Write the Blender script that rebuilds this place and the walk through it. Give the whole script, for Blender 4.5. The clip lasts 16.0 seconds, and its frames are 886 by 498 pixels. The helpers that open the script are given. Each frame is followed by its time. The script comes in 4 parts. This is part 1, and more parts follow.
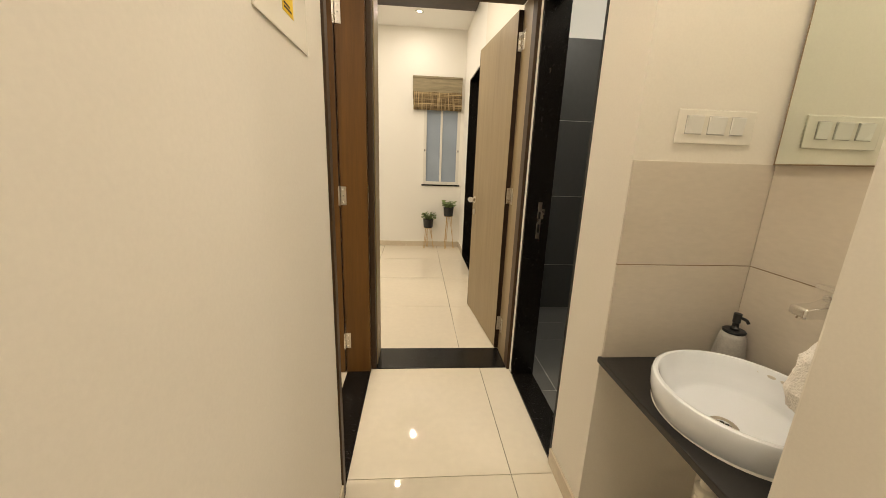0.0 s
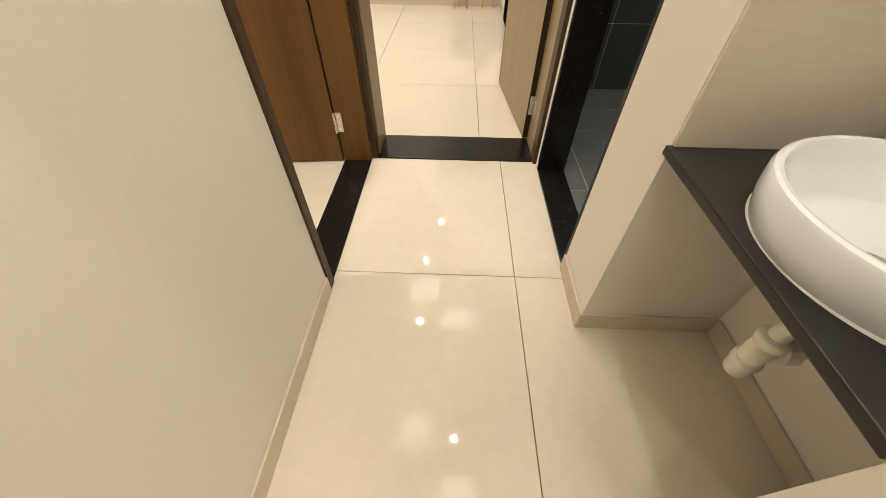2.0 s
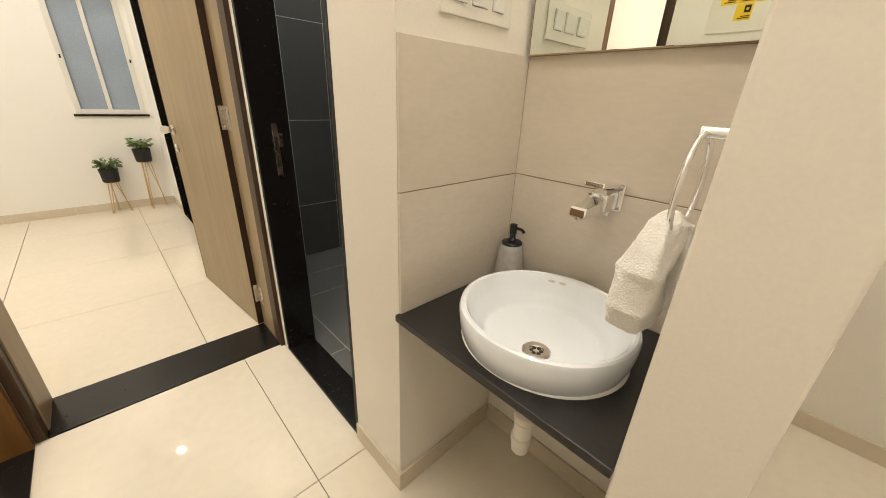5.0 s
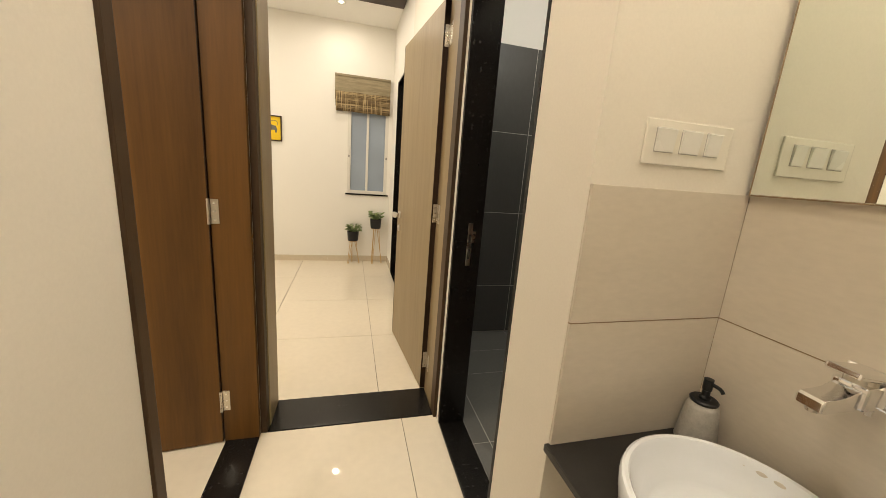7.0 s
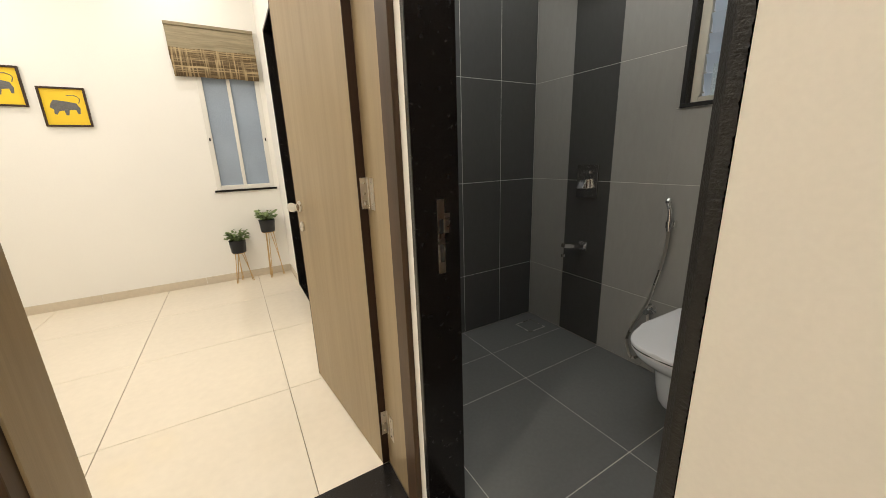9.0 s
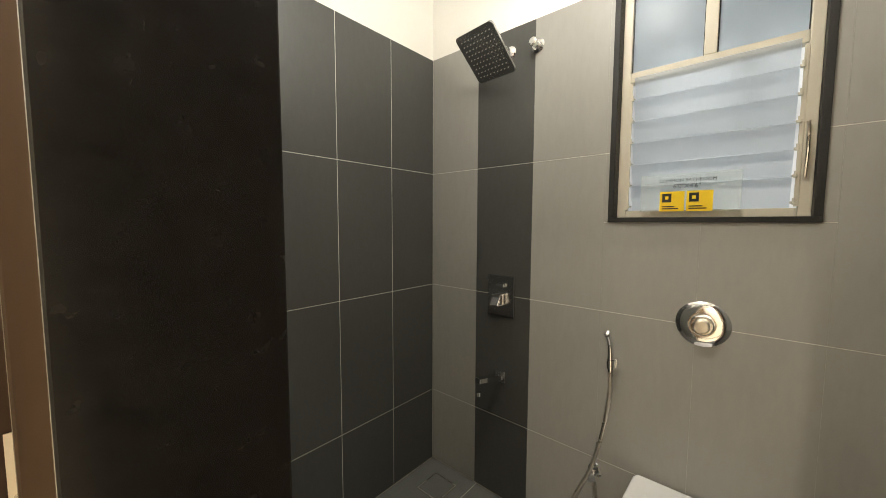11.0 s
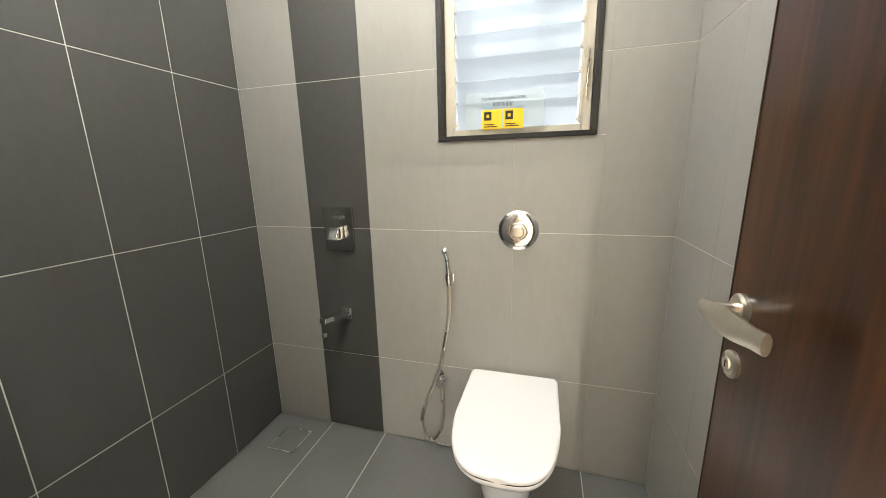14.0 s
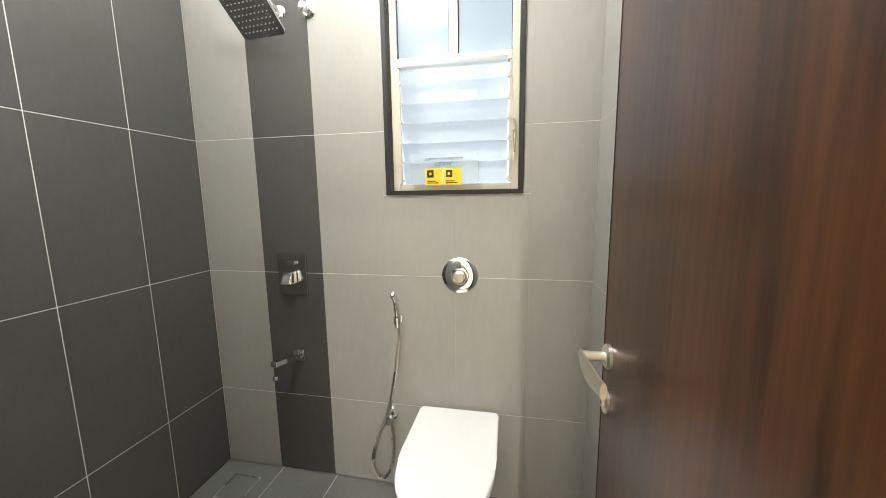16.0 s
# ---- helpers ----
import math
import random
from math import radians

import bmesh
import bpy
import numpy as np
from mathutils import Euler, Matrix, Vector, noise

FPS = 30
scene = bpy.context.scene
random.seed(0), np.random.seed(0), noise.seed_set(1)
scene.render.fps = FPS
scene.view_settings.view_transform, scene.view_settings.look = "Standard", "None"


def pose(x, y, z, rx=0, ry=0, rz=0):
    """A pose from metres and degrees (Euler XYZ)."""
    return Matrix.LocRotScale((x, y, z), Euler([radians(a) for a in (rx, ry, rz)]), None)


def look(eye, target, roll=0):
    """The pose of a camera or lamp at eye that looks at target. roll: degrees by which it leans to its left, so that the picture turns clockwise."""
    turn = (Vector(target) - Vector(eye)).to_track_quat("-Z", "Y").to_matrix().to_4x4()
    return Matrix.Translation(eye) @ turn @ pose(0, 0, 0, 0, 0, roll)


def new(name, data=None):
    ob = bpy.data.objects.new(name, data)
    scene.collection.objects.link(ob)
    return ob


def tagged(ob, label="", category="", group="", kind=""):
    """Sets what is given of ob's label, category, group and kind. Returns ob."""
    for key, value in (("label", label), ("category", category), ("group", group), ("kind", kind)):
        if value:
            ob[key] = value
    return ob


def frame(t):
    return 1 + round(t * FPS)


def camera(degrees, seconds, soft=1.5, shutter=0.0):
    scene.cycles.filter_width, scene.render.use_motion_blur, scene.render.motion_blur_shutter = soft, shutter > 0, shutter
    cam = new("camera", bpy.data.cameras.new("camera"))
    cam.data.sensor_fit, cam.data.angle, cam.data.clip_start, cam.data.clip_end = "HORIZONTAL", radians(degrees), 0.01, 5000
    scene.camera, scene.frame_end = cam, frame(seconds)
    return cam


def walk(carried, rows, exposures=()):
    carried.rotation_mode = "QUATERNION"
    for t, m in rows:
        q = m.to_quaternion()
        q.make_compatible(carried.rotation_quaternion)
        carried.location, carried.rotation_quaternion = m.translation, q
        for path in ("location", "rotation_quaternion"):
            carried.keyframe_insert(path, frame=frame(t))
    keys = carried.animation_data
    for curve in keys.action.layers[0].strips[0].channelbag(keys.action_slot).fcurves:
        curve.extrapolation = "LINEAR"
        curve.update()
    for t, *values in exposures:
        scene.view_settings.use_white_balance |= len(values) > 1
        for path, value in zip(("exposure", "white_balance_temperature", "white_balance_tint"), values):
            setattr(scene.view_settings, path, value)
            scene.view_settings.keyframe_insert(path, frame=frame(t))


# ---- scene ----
cam = camera(103.0, 16.0, 0.85)
PATH = [
    (0, (0.295, 0.294, 1.285), (0.45, 2.227, 0.797), 2.0),
    (0.5, (0.344, 0.438, 1.213), (0.4, 2.278, 0.43), 1.3),
    (1, (0.427, 0.585, 1.142), (0.417, 2.22, -0.01), 0.8),
    (1.5, (0.462, 0.623, 1.082), (0.437, 2.083, -0.284), 1.1),
    (2, (0.471, 0.631, 1.05), (0.423, 2.002, -0.405), 0.4),
    (2.5, (0.419, 0.598, 1.134), (0.723, 2.211, -0.009), 3.8),
    (3, (0.339, 0.542, 1.188), (1.103, 2.155, 0.285), 4.5),
    (3.5, (0.389, 0.612, 1.171), (1.445, 2.058, 0.28), 2.9),
    (6, (0.45, 0.665, 1.262), (1.757, 2.013, 0.574), 1.2),
    (6.5, (0.452, 0.585, 1.317), (1.306, 2.322, 0.813), 3.5),
    (7, (0.428, 0.646, 1.305), (0.943, 2.531, 0.878), 4.4),
    (7.5, (0.329, 0.839, 1.304), (0.903, 2.724, 0.961), 1.5),
    (8, (0.326, 1.021, 1.253), (0.979, 2.858, 0.807), 2.6),
    (8.5, (0.416, 1.244, 1.211), (1.166, 3.024, 0.694), -1.8),
    (9, (0.513, 1.396, 1.187), (1.488, 3.067, 0.68), -1.9),
    (9.5, (0.562, 1.494, 1.19), (1.77, 3.008, 0.691), -1.9),
    (12, (1.068, 2.057, 1.45), (2.642, 3.291, 1.469), -0.0),
    (12.5, (1.074, 2.052, 1.418), (2.688, 3.232, 1.419), -0.4),
    (13, (1.043, 2.019, 1.364), (2.758, 3.042, 1.262), -1.2),
    (13.5, (1.009, 1.974, 1.308), (2.842, 2.743, 1.085), -2.4),
    (14, (0.984, 1.924, 1.258), (2.859, 2.47, 0.826), -1.3),
    (14.5, (0.949, 1.892, 1.224), (2.835, 2.296, 0.693), -0.3),
    (15, (0.929, 1.872, 1.245), (2.852, 2.221, 0.821), 2.3),
    (15.5, (0.926, 1.842, 1.312), (2.871, 2.204, 1.016), 0.7),
    (16, (0.904, 1.808, 1.354), (2.847, 2.185, 1.067), -0.8),
]
EXPOSURES = [(0, -0.55, 6700, 10), (0.5, -0.37, 6600, 10), (1.0, -0.29, 6500, 10), (1.5, -0.23, 6350, 10), (3.0, -0.22, 6050, 10), (3.5, -0.20, 6050, 10), (6.0, -0.24, 6200, 10), (6.5, -0.40, 6600, 10), (7.0, -0.46, 6650, 10),
             (7.6, -0.28, 6150, 10), (8.5, -0.14, 5850, 10), (9.6, -0.30, 5950, 10), (11.8, 0.90, 6600, 8), (12.5, 0.88, 6600, 8), (13.2, 1.02, 6450, 8), (14.0, 1.48, 6000, 9), (14.5, 1.55, 5950, 9), (15.0, 1.45, 5850, 8), (16.0, 1.50, 5850, 8)]
walk(cam, [(t, look(eye, target, roll)) for t, eye, target, roll in PATH], EXPOSURES)

# ---- world and lights ----
world = bpy.data.worlds.new("sky")
scene.world = world
world.use_nodes = True
wn = world.node_tree
sky = wn.nodes.new("ShaderNodeTexSky")
sky.sky_type, sky.sun_disc, sky.sun_elevation, sky.sun_rotation = "NISHITA", False, radians(50), radians(200)
wn.links.new(sky.outputs[0], wn.nodes["Background"].inputs[0])
wn.nodes["Background"].inputs[1].default_value = 0.05


def area(name, x, y, z, sx, sy, watts, colour, rx=0, ry=0):
    data = bpy.data.lights.new(name, "AREA")
    data.shape, data.size, data.size_y, data.energy, data.color = "RECTANGLE", sx, sy, watts, colour
    ob = new(name, data)
    ob.matrix_world = pose(x, y, z, rx, ry, 0)
    return ob


WARM, NEUTRAL, DAY = (1.0, 0.885, 0.74), (1.0, 0.95, 0.87), (0.86, 0.93, 1.0)
# downlights of passage and bedroom, with unseen fill added in living area, bedroom and side room: lamp just under each
# fitting
LAMPS = [
    (0.55, 1.65, 2.735, 5.5), (0.52, 0.90, 2.735, 8.0), (0.30, 0.05, 2.735, 6.0), (0.95, -0.70, 2.735, 12.0), (1.12, 0.98, 2.735, 6.5), (1.90, 0.20, 2.735, 12.0),
    (0.08, 3.11, 2.975, 12.0), (-0.55, 3.65, 2.975, 16.0), (-1.6, 3.2, 2.975, 20.0), (-1.3, 5.0, 2.975, 18.0), (0.30, 5.05, 2.975, 8.0),
    (0.10, 4.13, 2.935, 9.0), (-0.95, 0.25, 2.735, 26.0), (-1.75, 1.25, 2.735, 42.0),
]
for lx, ly, lz, lw in LAMPS:
    area("downlight_lamp", lx, ly, lz, 0.05, 0.05, lw, WARM)
data = bpy.data.lights.new("bathroom_lamp", "POINT")
data.energy, data.color, data.shadow_soft_size = 17.0, NEUTRAL, 0.09
new("bathroom_lamp", data).location = (1.66, 2.33, 2.49)

# ---- materials ----
def nodes_of(name):
    m = bpy.data.materials.new(name)
    m.use_nodes = True
    return m, m.node_tree, m.node_tree.nodes["Principled BSDF"]


def mat(name, base, rough=0.5, metal=0.0, vary=0.06, scale=6.0, fine=90.0, bump=0.04, stretch=(1, 1, 1), rnd=0.0, coat=0.0, spec=0.5, ior=1.45, rvary=0.08):
    """Paint, stone or metal with variation at two scales, a fine relief and a little change from piece to piece."""
    m, nt, p = nodes_of(name)
    tc = nt.nodes.new("ShaderNodeTexCoord")
    mp = nt.nodes.new("ShaderNodeMapping")
    mp.inputs["Scale"].default_value = stretch
    geo = nt.nodes.new("ShaderNodeNewGeometry")
    nt.links.new(geo.outputs["Position"], mp.inputs[0])
    n1, n2 = nt.nodes.new("ShaderNodeTexNoise"), nt.nodes.new("ShaderNodeTexNoise")
    for n, s, d in ((n1, scale, 4), (n2, fine, 3)):
        n.inputs["Scale"].default_value, n.inputs["Detail"].default_value = s, d
        nt.links.new(mp.outputs[0], n.inputs["Vector"])
    add = nt.nodes.new("ShaderNodeMath")
    add.operation = "ADD"
    nt.links.new(n1.outputs[0], add.inputs[0])
    nt.links.new(n2.outputs[0], add.inputs[1])
    last = add.outputs[0]
    if rnd:
        info = nt.nodes.new("ShaderNodeObjectInfo")
        mul = nt.nodes.new("ShaderNodeMath")
        mul.operation = "MULTIPLY_ADD"
        mul.inputs[1].default_value = rnd
        nt.links.new(info.outputs["Random"], mul.inputs[0])
        nt.links.new(last, mul.inputs[2])
        last = mul.outputs[0]
    ramp = nt.nodes.new("ShaderNodeMapRange")
    ramp.inputs[1].default_value, ramp.inputs[2].default_value = 0.6, 1.4 + rnd
    ramp.inputs[3].default_value, ramp.inputs[4].default_value = 1 - vary, 1 + vary
    nt.links.new(last, ramp.inputs[0])
    col = nt.nodes.new("ShaderNodeVectorMath")
    col.operation = "SCALE"
    col.inputs[0].default_value = base
    nt.links.new(ramp.outputs[0], col.inputs["Scale"])
    nt.links.new(col.outputs[0], p.inputs["Base Color"])
    rr = nt.nodes.new("ShaderNodeMapRange")
    rr.inputs[1].default_value, rr.inputs[2].default_value = 0.3, 0.7
    rr.inputs[3].default_value, rr.inputs[4].default_value = max(0.01, rough - rvary * rough), min(1, rough + rvary)
    nt.links.new(n1.outputs[0], rr.inputs[0])
    nt.links.new(rr.outputs[0], p.inputs["Roughness"])
    p.inputs["Metallic"].default_value = metal
    p.inputs["Coat Weight"].default_value = coat
    p.inputs["Coat Roughness"].default_value = 0.05
    p.inputs["Specular IOR Level"].default_value = spec
    p.inputs["IOR"].default_value = ior
    if bump:
        b = nt.nodes.new("ShaderNodeBump")
        b.inputs["Strength"].default_value, b.inputs["Distance"].default_value = bump, 0.003
        nt.links.new(n2.outputs[0], b.inputs["Height"])
        nt.links.new(b.outputs[0], p.inputs["Normal"])
    return m


def wood(name, dark, light, rough, axis=2, size=1.0, coat=0.0, contrast=1.0, streak=0.25):
    """Veneer with grain running along one axis: broad figure and fine pores."""
    m, nt, p = nodes_of(name)
    geo = nt.nodes.new("ShaderNodeNewGeometry")
    mp = nt.nodes.new("ShaderNodeMapping")
    sc = [9.0 * size] * 3
    sc[axis] = 0.5 * size
    mp.inputs["Scale"].default_value = sc
    nt.links.new(geo.outputs["Position"], mp.inputs[0])
    n1 = nt.nodes.new("ShaderNodeTexNoise")
    n1.inputs["Scale"].default_value, n1.inputs["Detail"].default_value, n1.inputs["Distortion"].default_value = 1.0, 5, 0.9
    n2 = nt.nodes.new("ShaderNodeTexNoise")
    n2.inputs["Scale"].default_value, n2.inputs["Detail"].default_value = 14.0, 3
    nt.links.new(mp.outputs[0], n1.inputs["Vector"])
    nt.links.new(mp.outputs[0], n2.inputs["Vector"])
    mix = nt.nodes.new("ShaderNodeMath")
    mix.operation = "MULTIPLY_ADD"
    mix.inputs[1].default_value = streak
    nt.links.new(n2.outputs[0], mix.inputs[0])
    nt.links.new(n1.outputs[0], mix.inputs[2])
    ramp = nt.nodes.new("ShaderNodeValToRGB")
    half = 0.2 / contrast
    ramp.color_ramp.elements[0].position, ramp.color_ramp.elements[1].position = 0.5 + 0.48 * streak - half, 0.5 + 0.48 * streak + half
    ramp.color_ramp.elements[0].color, ramp.color_ramp.elements[1].color = (*dark, 1), (*light, 1)
    nt.links.new(mix.outputs[0], ramp.inputs[0])
    nt.links.new(ramp.outputs[0], p.inputs["Base Color"])
    p.inputs["Roughness"].default_value, p.inputs["Specular IOR Level"].default_value = rough, 0.35
    p.inputs["Coat Weight"].default_value, p.inputs["Coat Roughness"].default_value = coat, 0.25
    b = nt.nodes.new("ShaderNodeBump")
    b.inputs["Strength"].default_value, b.inputs["Distance"].default_value = 0.08, 0.002
    nt.links.new(n2.outputs[0], b.inputs["Height"])
    nt.links.new(b.outputs[0], p.inputs["Normal"])
    return m


def weave(name, dark, light, rough):
    """Loose jute weave: irregular strands along x and along z laid over one another."""
    m, nt, p = nodes_of(name)
    geo = nt.nodes.new("ShaderNodeNewGeometry")
    strands = []
    for sc in ((3.0, 1.0, 95.0), (75.0, 1.0, 4.0)):
        mp = nt.nodes.new("ShaderNodeMapping")
        mp.inputs["Scale"].default_value = sc
        nt.links.new(geo.outputs["Position"], mp.inputs[0])
        n = nt.nodes.new("ShaderNodeTexNoise")
        n.inputs["Scale"].default_value, n.inputs["Detail"].default_value = 1.0, 2
        nt.links.new(mp.outputs[0], n.inputs["Vector"])
        strands.append(n.outputs[0])
    top = nt.nodes.new("ShaderNodeMath")
    top.operation = "MAXIMUM"
    nt.links.new(strands[0], top.inputs[0])
    nt.links.new(strands[1], top.inputs[1])
    ramp = nt.nodes.new("ShaderNodeValToRGB")
    ramp.color_ramp.elements[0].position, ramp.color_ramp.elements[1].position = 0.50, 0.66
    ramp.color_ramp.elements[0].color, ramp.color_ramp.elements[1].color = (*dark, 1), (*light, 1)
    nt.links.new(top.outputs[0], ramp.inputs[0])
    nt.links.new(ramp.outputs[0], p.inputs["Base Color"])
    p.inputs["Roughness"].default_value = rough
    b = nt.nodes.new("ShaderNodeBump")
    b.inputs["Strength"].default_value, b.inputs["Distance"].default_value = 0.5, 0.003
    nt.links.new(top.outputs[0], b.inputs["Height"])
    nt.links.new(b.outputs[0], p.inputs["Normal"])
    return m


def glow(name, colour, strength):
    m, nt, p = nodes_of(name)
    p.inputs["Base Color"].default_value = (0.9, 0.9, 0.9, 1)
    p.inputs["Emission Color"].default_value = (*colour, 1)
    p.inputs["Emission Strength"].default_value = strength
    return m


def glass(name, tint, rough, alpha):
    m, nt, p = nodes_of(name)
    p.inputs["Base Color"].default_value = (*tint, 1)
    p.inputs["Roughness"].default_value = rough
    p.inputs["Transmission Weight"].default_value = alpha
    p.inputs["IOR"].default_value = 1.2
    return m


PAINT = mat("cream wall paint", (0.80, 0.755, 0.67), 0.62, vary=0.03, scale=2.2, fine=160, bump=0.05)
BEDPAINT = mat("white wall paint", (0.86, 0.84, 0.78), 0.7, vary=0.02, scale=1.8, fine=150, bump=0.04)
CEIL = mat("ceiling paint", (0.90, 0.89, 0.86), 0.8, vary=0.02, scale=2, fine=120)
FLOOR = mat("polished cream porcelain", (0.74, 0.67, 0.54), 0.016, vary=0.05, scale=1.6, fine=24, bump=0.0, rnd=0.15, rvary=0.03)
GROUT = mat("grey brown grout", (0.36, 0.30, 0.22), 0.85, vary=0.15, scale=30)
SKIRT = mat("cream porcelain skirting", (0.64, 0.56, 0.43), 0.2, vary=0.06, scale=3, fine=40, bump=0.0)
BLACK = mat("black granite", (0.0095, 0.0085, 0.0075), 0.2, vary=0.25, scale=60, fine=300, bump=0.0)
ROUGHBLACK = mat("chipped black granite edge", (0.012, 0.0108, 0.009), 0.5, vary=0.9, scale=140, fine=420, bump=0.5)
COUNTER = mat("dark grey granite top", (0.021, 0.0195, 0.018), 0.36, vary=0.3, scale=70, fine=350, bump=0.05)
TILE_D = mat("dark grey wall tile", (0.074, 0.0735, 0.0685), 0.42, vary=0.10, scale=3, fine=60, stretch=(1, 1, 0.35), bump=0.03, rnd=0.25)
TILE_L = mat("light grey wall tile", (0.326, 0.317, 0.289), 0.36, vary=0.06, scale=3, fine=50, stretch=(1, 1, 0.3), bump=0.02, rnd=0.2)
TILE_F = mat("slate grey floor tile", (0.152, 0.154, 0.146), 0.40, vary=0.13, scale=4, fine=60, bump=0.04, rnd=0.25)
TILE_N = mat("beige niche tile", (0.645, 0.58, 0.485), 0.33, vary=0.06, scale=5, fine=70, bump=0.02, stretch=(0.5, 0.5, 1.5), rnd=0.1)
JOINT_W = mat("pale grout", (0.66, 0.64, 0.58), 0.8, vary=0.15, scale=40)
JOINT_L = mat("grey grout", (0.44, 0.42, 0.38), 0.8, vary=0.12, scale=14)
JOINT_B = mat("brown grout", (0.30, 0.21, 0.12), 0.8, vary=0.1, scale=40)
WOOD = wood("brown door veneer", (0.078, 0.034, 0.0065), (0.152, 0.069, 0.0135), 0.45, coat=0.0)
# darker copy of the door veneer: shade on the jambs put into the colour
SHADED_FRAME = wood("shaded brown frame veneer", (0.032, 0.017, 0.007), (0.060, 0.031, 0.012), 0.50, coat=0.0)
BATHDOOR = wood("red brown walnut veneer", (0.0215, 0.0080, 0.0026), (0.066, 0.0248, 0.0074), 0.33, size=0.7, coat=0.0, contrast=1.3, streak=0.6)
DARKWOOD = wood("dark brown edge band", (0.022, 0.011, 0.006), (0.045, 0.022, 0.011), 0.45)
BEIGE = wood("taupe laminate", (0.250, 0.183, 0.095), (0.308, 0.230, 0.125), 0.40, size=2.5)
CHROME = mat("chrome", (0.88, 0.88, 0.88), 0.06, 1.0, vary=0.01, bump=0.0)
STEEL = mat("brushed steel", (0.66, 0.62, 0.55), 0.26, 1.0, vary=0.05, bump=0.03)
# the same chrome set darker, its dark reflections put into the colour
SHADED_CHROME = mat("shaded chrome face", (0.60, 0.60, 0.60), 0.12, 1.0, vary=0.02, bump=0.0)
CERAMIC = mat("white glazed ceramic", (0.80, 0.83, 0.86), 0.05, vary=0.01, bump=0.0, coat=0.4)
SEAT = mat("white plastic seat", (0.87, 0.87, 0.87), 0.16, vary=0.01, bump=0.0)
PVC = mat("white pipe plastic", (0.76, 0.72, 0.62), 0.35, vary=0.03, bump=0.0)
SWITCH = mat("white switch plastic", (0.82, 0.81, 0.76), 0.22, vary=0.01, bump=0.0)
SWITCHPLATE = mat("glossy pale plate", (0.80, 0.765, 0.68), 0.12, vary=0.02, bump=0.0)
TERRY = mat("white terry cotton", (0.86, 0.83, 0.77), 0.95, vary=0.07, scale=30, fine=260, bump=1.0)
RUBBER = mat("black plastic", (0.012, 0.012, 0.012), 0.4, vary=0.1, bump=0.02)
POT = mat("black pot", (0.016, 0.016, 0.017), 0.5, vary=0.2, scale=30)
BRASS = mat("gold wire", (0.62, 0.43, 0.20), 0.3, 1.0, vary=0.05)
LEAF = mat("green leaves", (0.20, 0.27, 0.10), 0.5, vary=0.5, scale=45, fine=150, rnd=0.2)
SOAPSTONE = mat("grey ribbed stoneware", (0.46, 0.44, 0.40), 0.55, vary=0.15, scale=60, fine=200, bump=0.2)
WHITEFRAME = mat("white window profile", (0.74, 0.72, 0.66), 0.35, vary=0.03, bump=0.0)
WINFRAME = mat("cream powder coated aluminium", (0.56, 0.52, 0.42), 0.35, vary=0.03, bump=0.0)
YELLOW = mat("yellow card", (0.85, 0.58, 0.015), 0.45, vary=0.03, bump=0.0)
INK = mat("dark print", (0.02, 0.018, 0.016), 0.6, vary=0.05, bump=0.0)
BULLGREY = mat("grey paint figure", (0.14, 0.135, 0.13), 0.7, vary=0.25, scale=40)
CARD = mat("white card", (0.82, 0.82, 0.80), 0.3, vary=0.01, bump=0.0)
ACRYLIC = mat("pale gloss board", (0.74, 0.70, 0.60), 0.12, vary=0.01, bump=0.0)
JUTE_A = wood("plain jute blind", (0.24, 0.20, 0.125), (0.34, 0.285, 0.185), 0.9, axis=0, size=6.0, contrast=1.2)
JUTE_B = weave("woven jute blind", (0.10, 0.066, 0.028), (0.36, 0.27, 0.14), 0.9)
FROST = glass("frosted glass", (0.76, 0.81, 0.86), 0.35, 0.75)
FROST_UPPER = glass("grey frosted glass", (0.52, 0.58, 0.63), 0.30, 0.80)
CLEAR = glass("clear shelf glass", (0.93, 0.975, 0.965), 0.10, 0.85)
PANE = mat("reflective bedroom pane", (0.33, 0.39, 0.47), 0.12, vary=0.14, scale=3, bump=0.0)
DAYGLOW = glow("daylight outside", (0.90, 0.95, 1.0), 0.15)
BULB = glow("lamp diffuser", (1.0, 0.86, 0.62), 14.0)
BULBW = glow("white lamp diffuser", (1.0, 0.97, 0.9), 8.0)
PANELGLOW = glow("added square panel glow", (1.0, 0.9, 0.72), 5.5)
m, nt, p = nodes_of("mirror silver")
p.inputs["Base Color"].default_value, p.inputs["Metallic"].default_value, p.inputs["Roughness"].default_value = (0.80, 0.84, 0.78, 1), 1.0, 0.01
MIRROR = m


# ---- mesh helpers ----
def smooth(bm, angle=35):
    for f in bm.faces:
        f.smooth = True
    for e in bm.edges:
        if len(e.link_faces) == 2:
            turn, areas = e.calc_face_angle(0), sorted(f.calc_area() for f in e.link_faces)
            if turn > radians(angle) or (turn > radians(10) and areas[1] > 6 * areas[0]):
                e.smooth = False


def part(name, bm, material, parent=None, label="", soft=True):
    me = bpy.data.meshes.new(name)
    if parent is not None:
        root = parent.parent or parent
        bmesh.ops.translate(bm, verts=bm.verts, vec=-root.location)
    bmesh.ops.recalc_face_normals(bm, faces=bm.faces)
    if soft:
        smooth(bm)
    bm.to_mesh(me)
    bm.free()
    me.materials.append(material)
    ob = new(name, me)
    if parent is not None:
        ob.parent = parent
    if label:
        ob["label"] = label
    return ob


def thing(name, label, category, place=(0, 0, 0), group="", kind=""):
    ob = new(name)
    ob.location = place
    bpy.context.view_layer.update()
    return tagged(ob, label, category, group, kind)


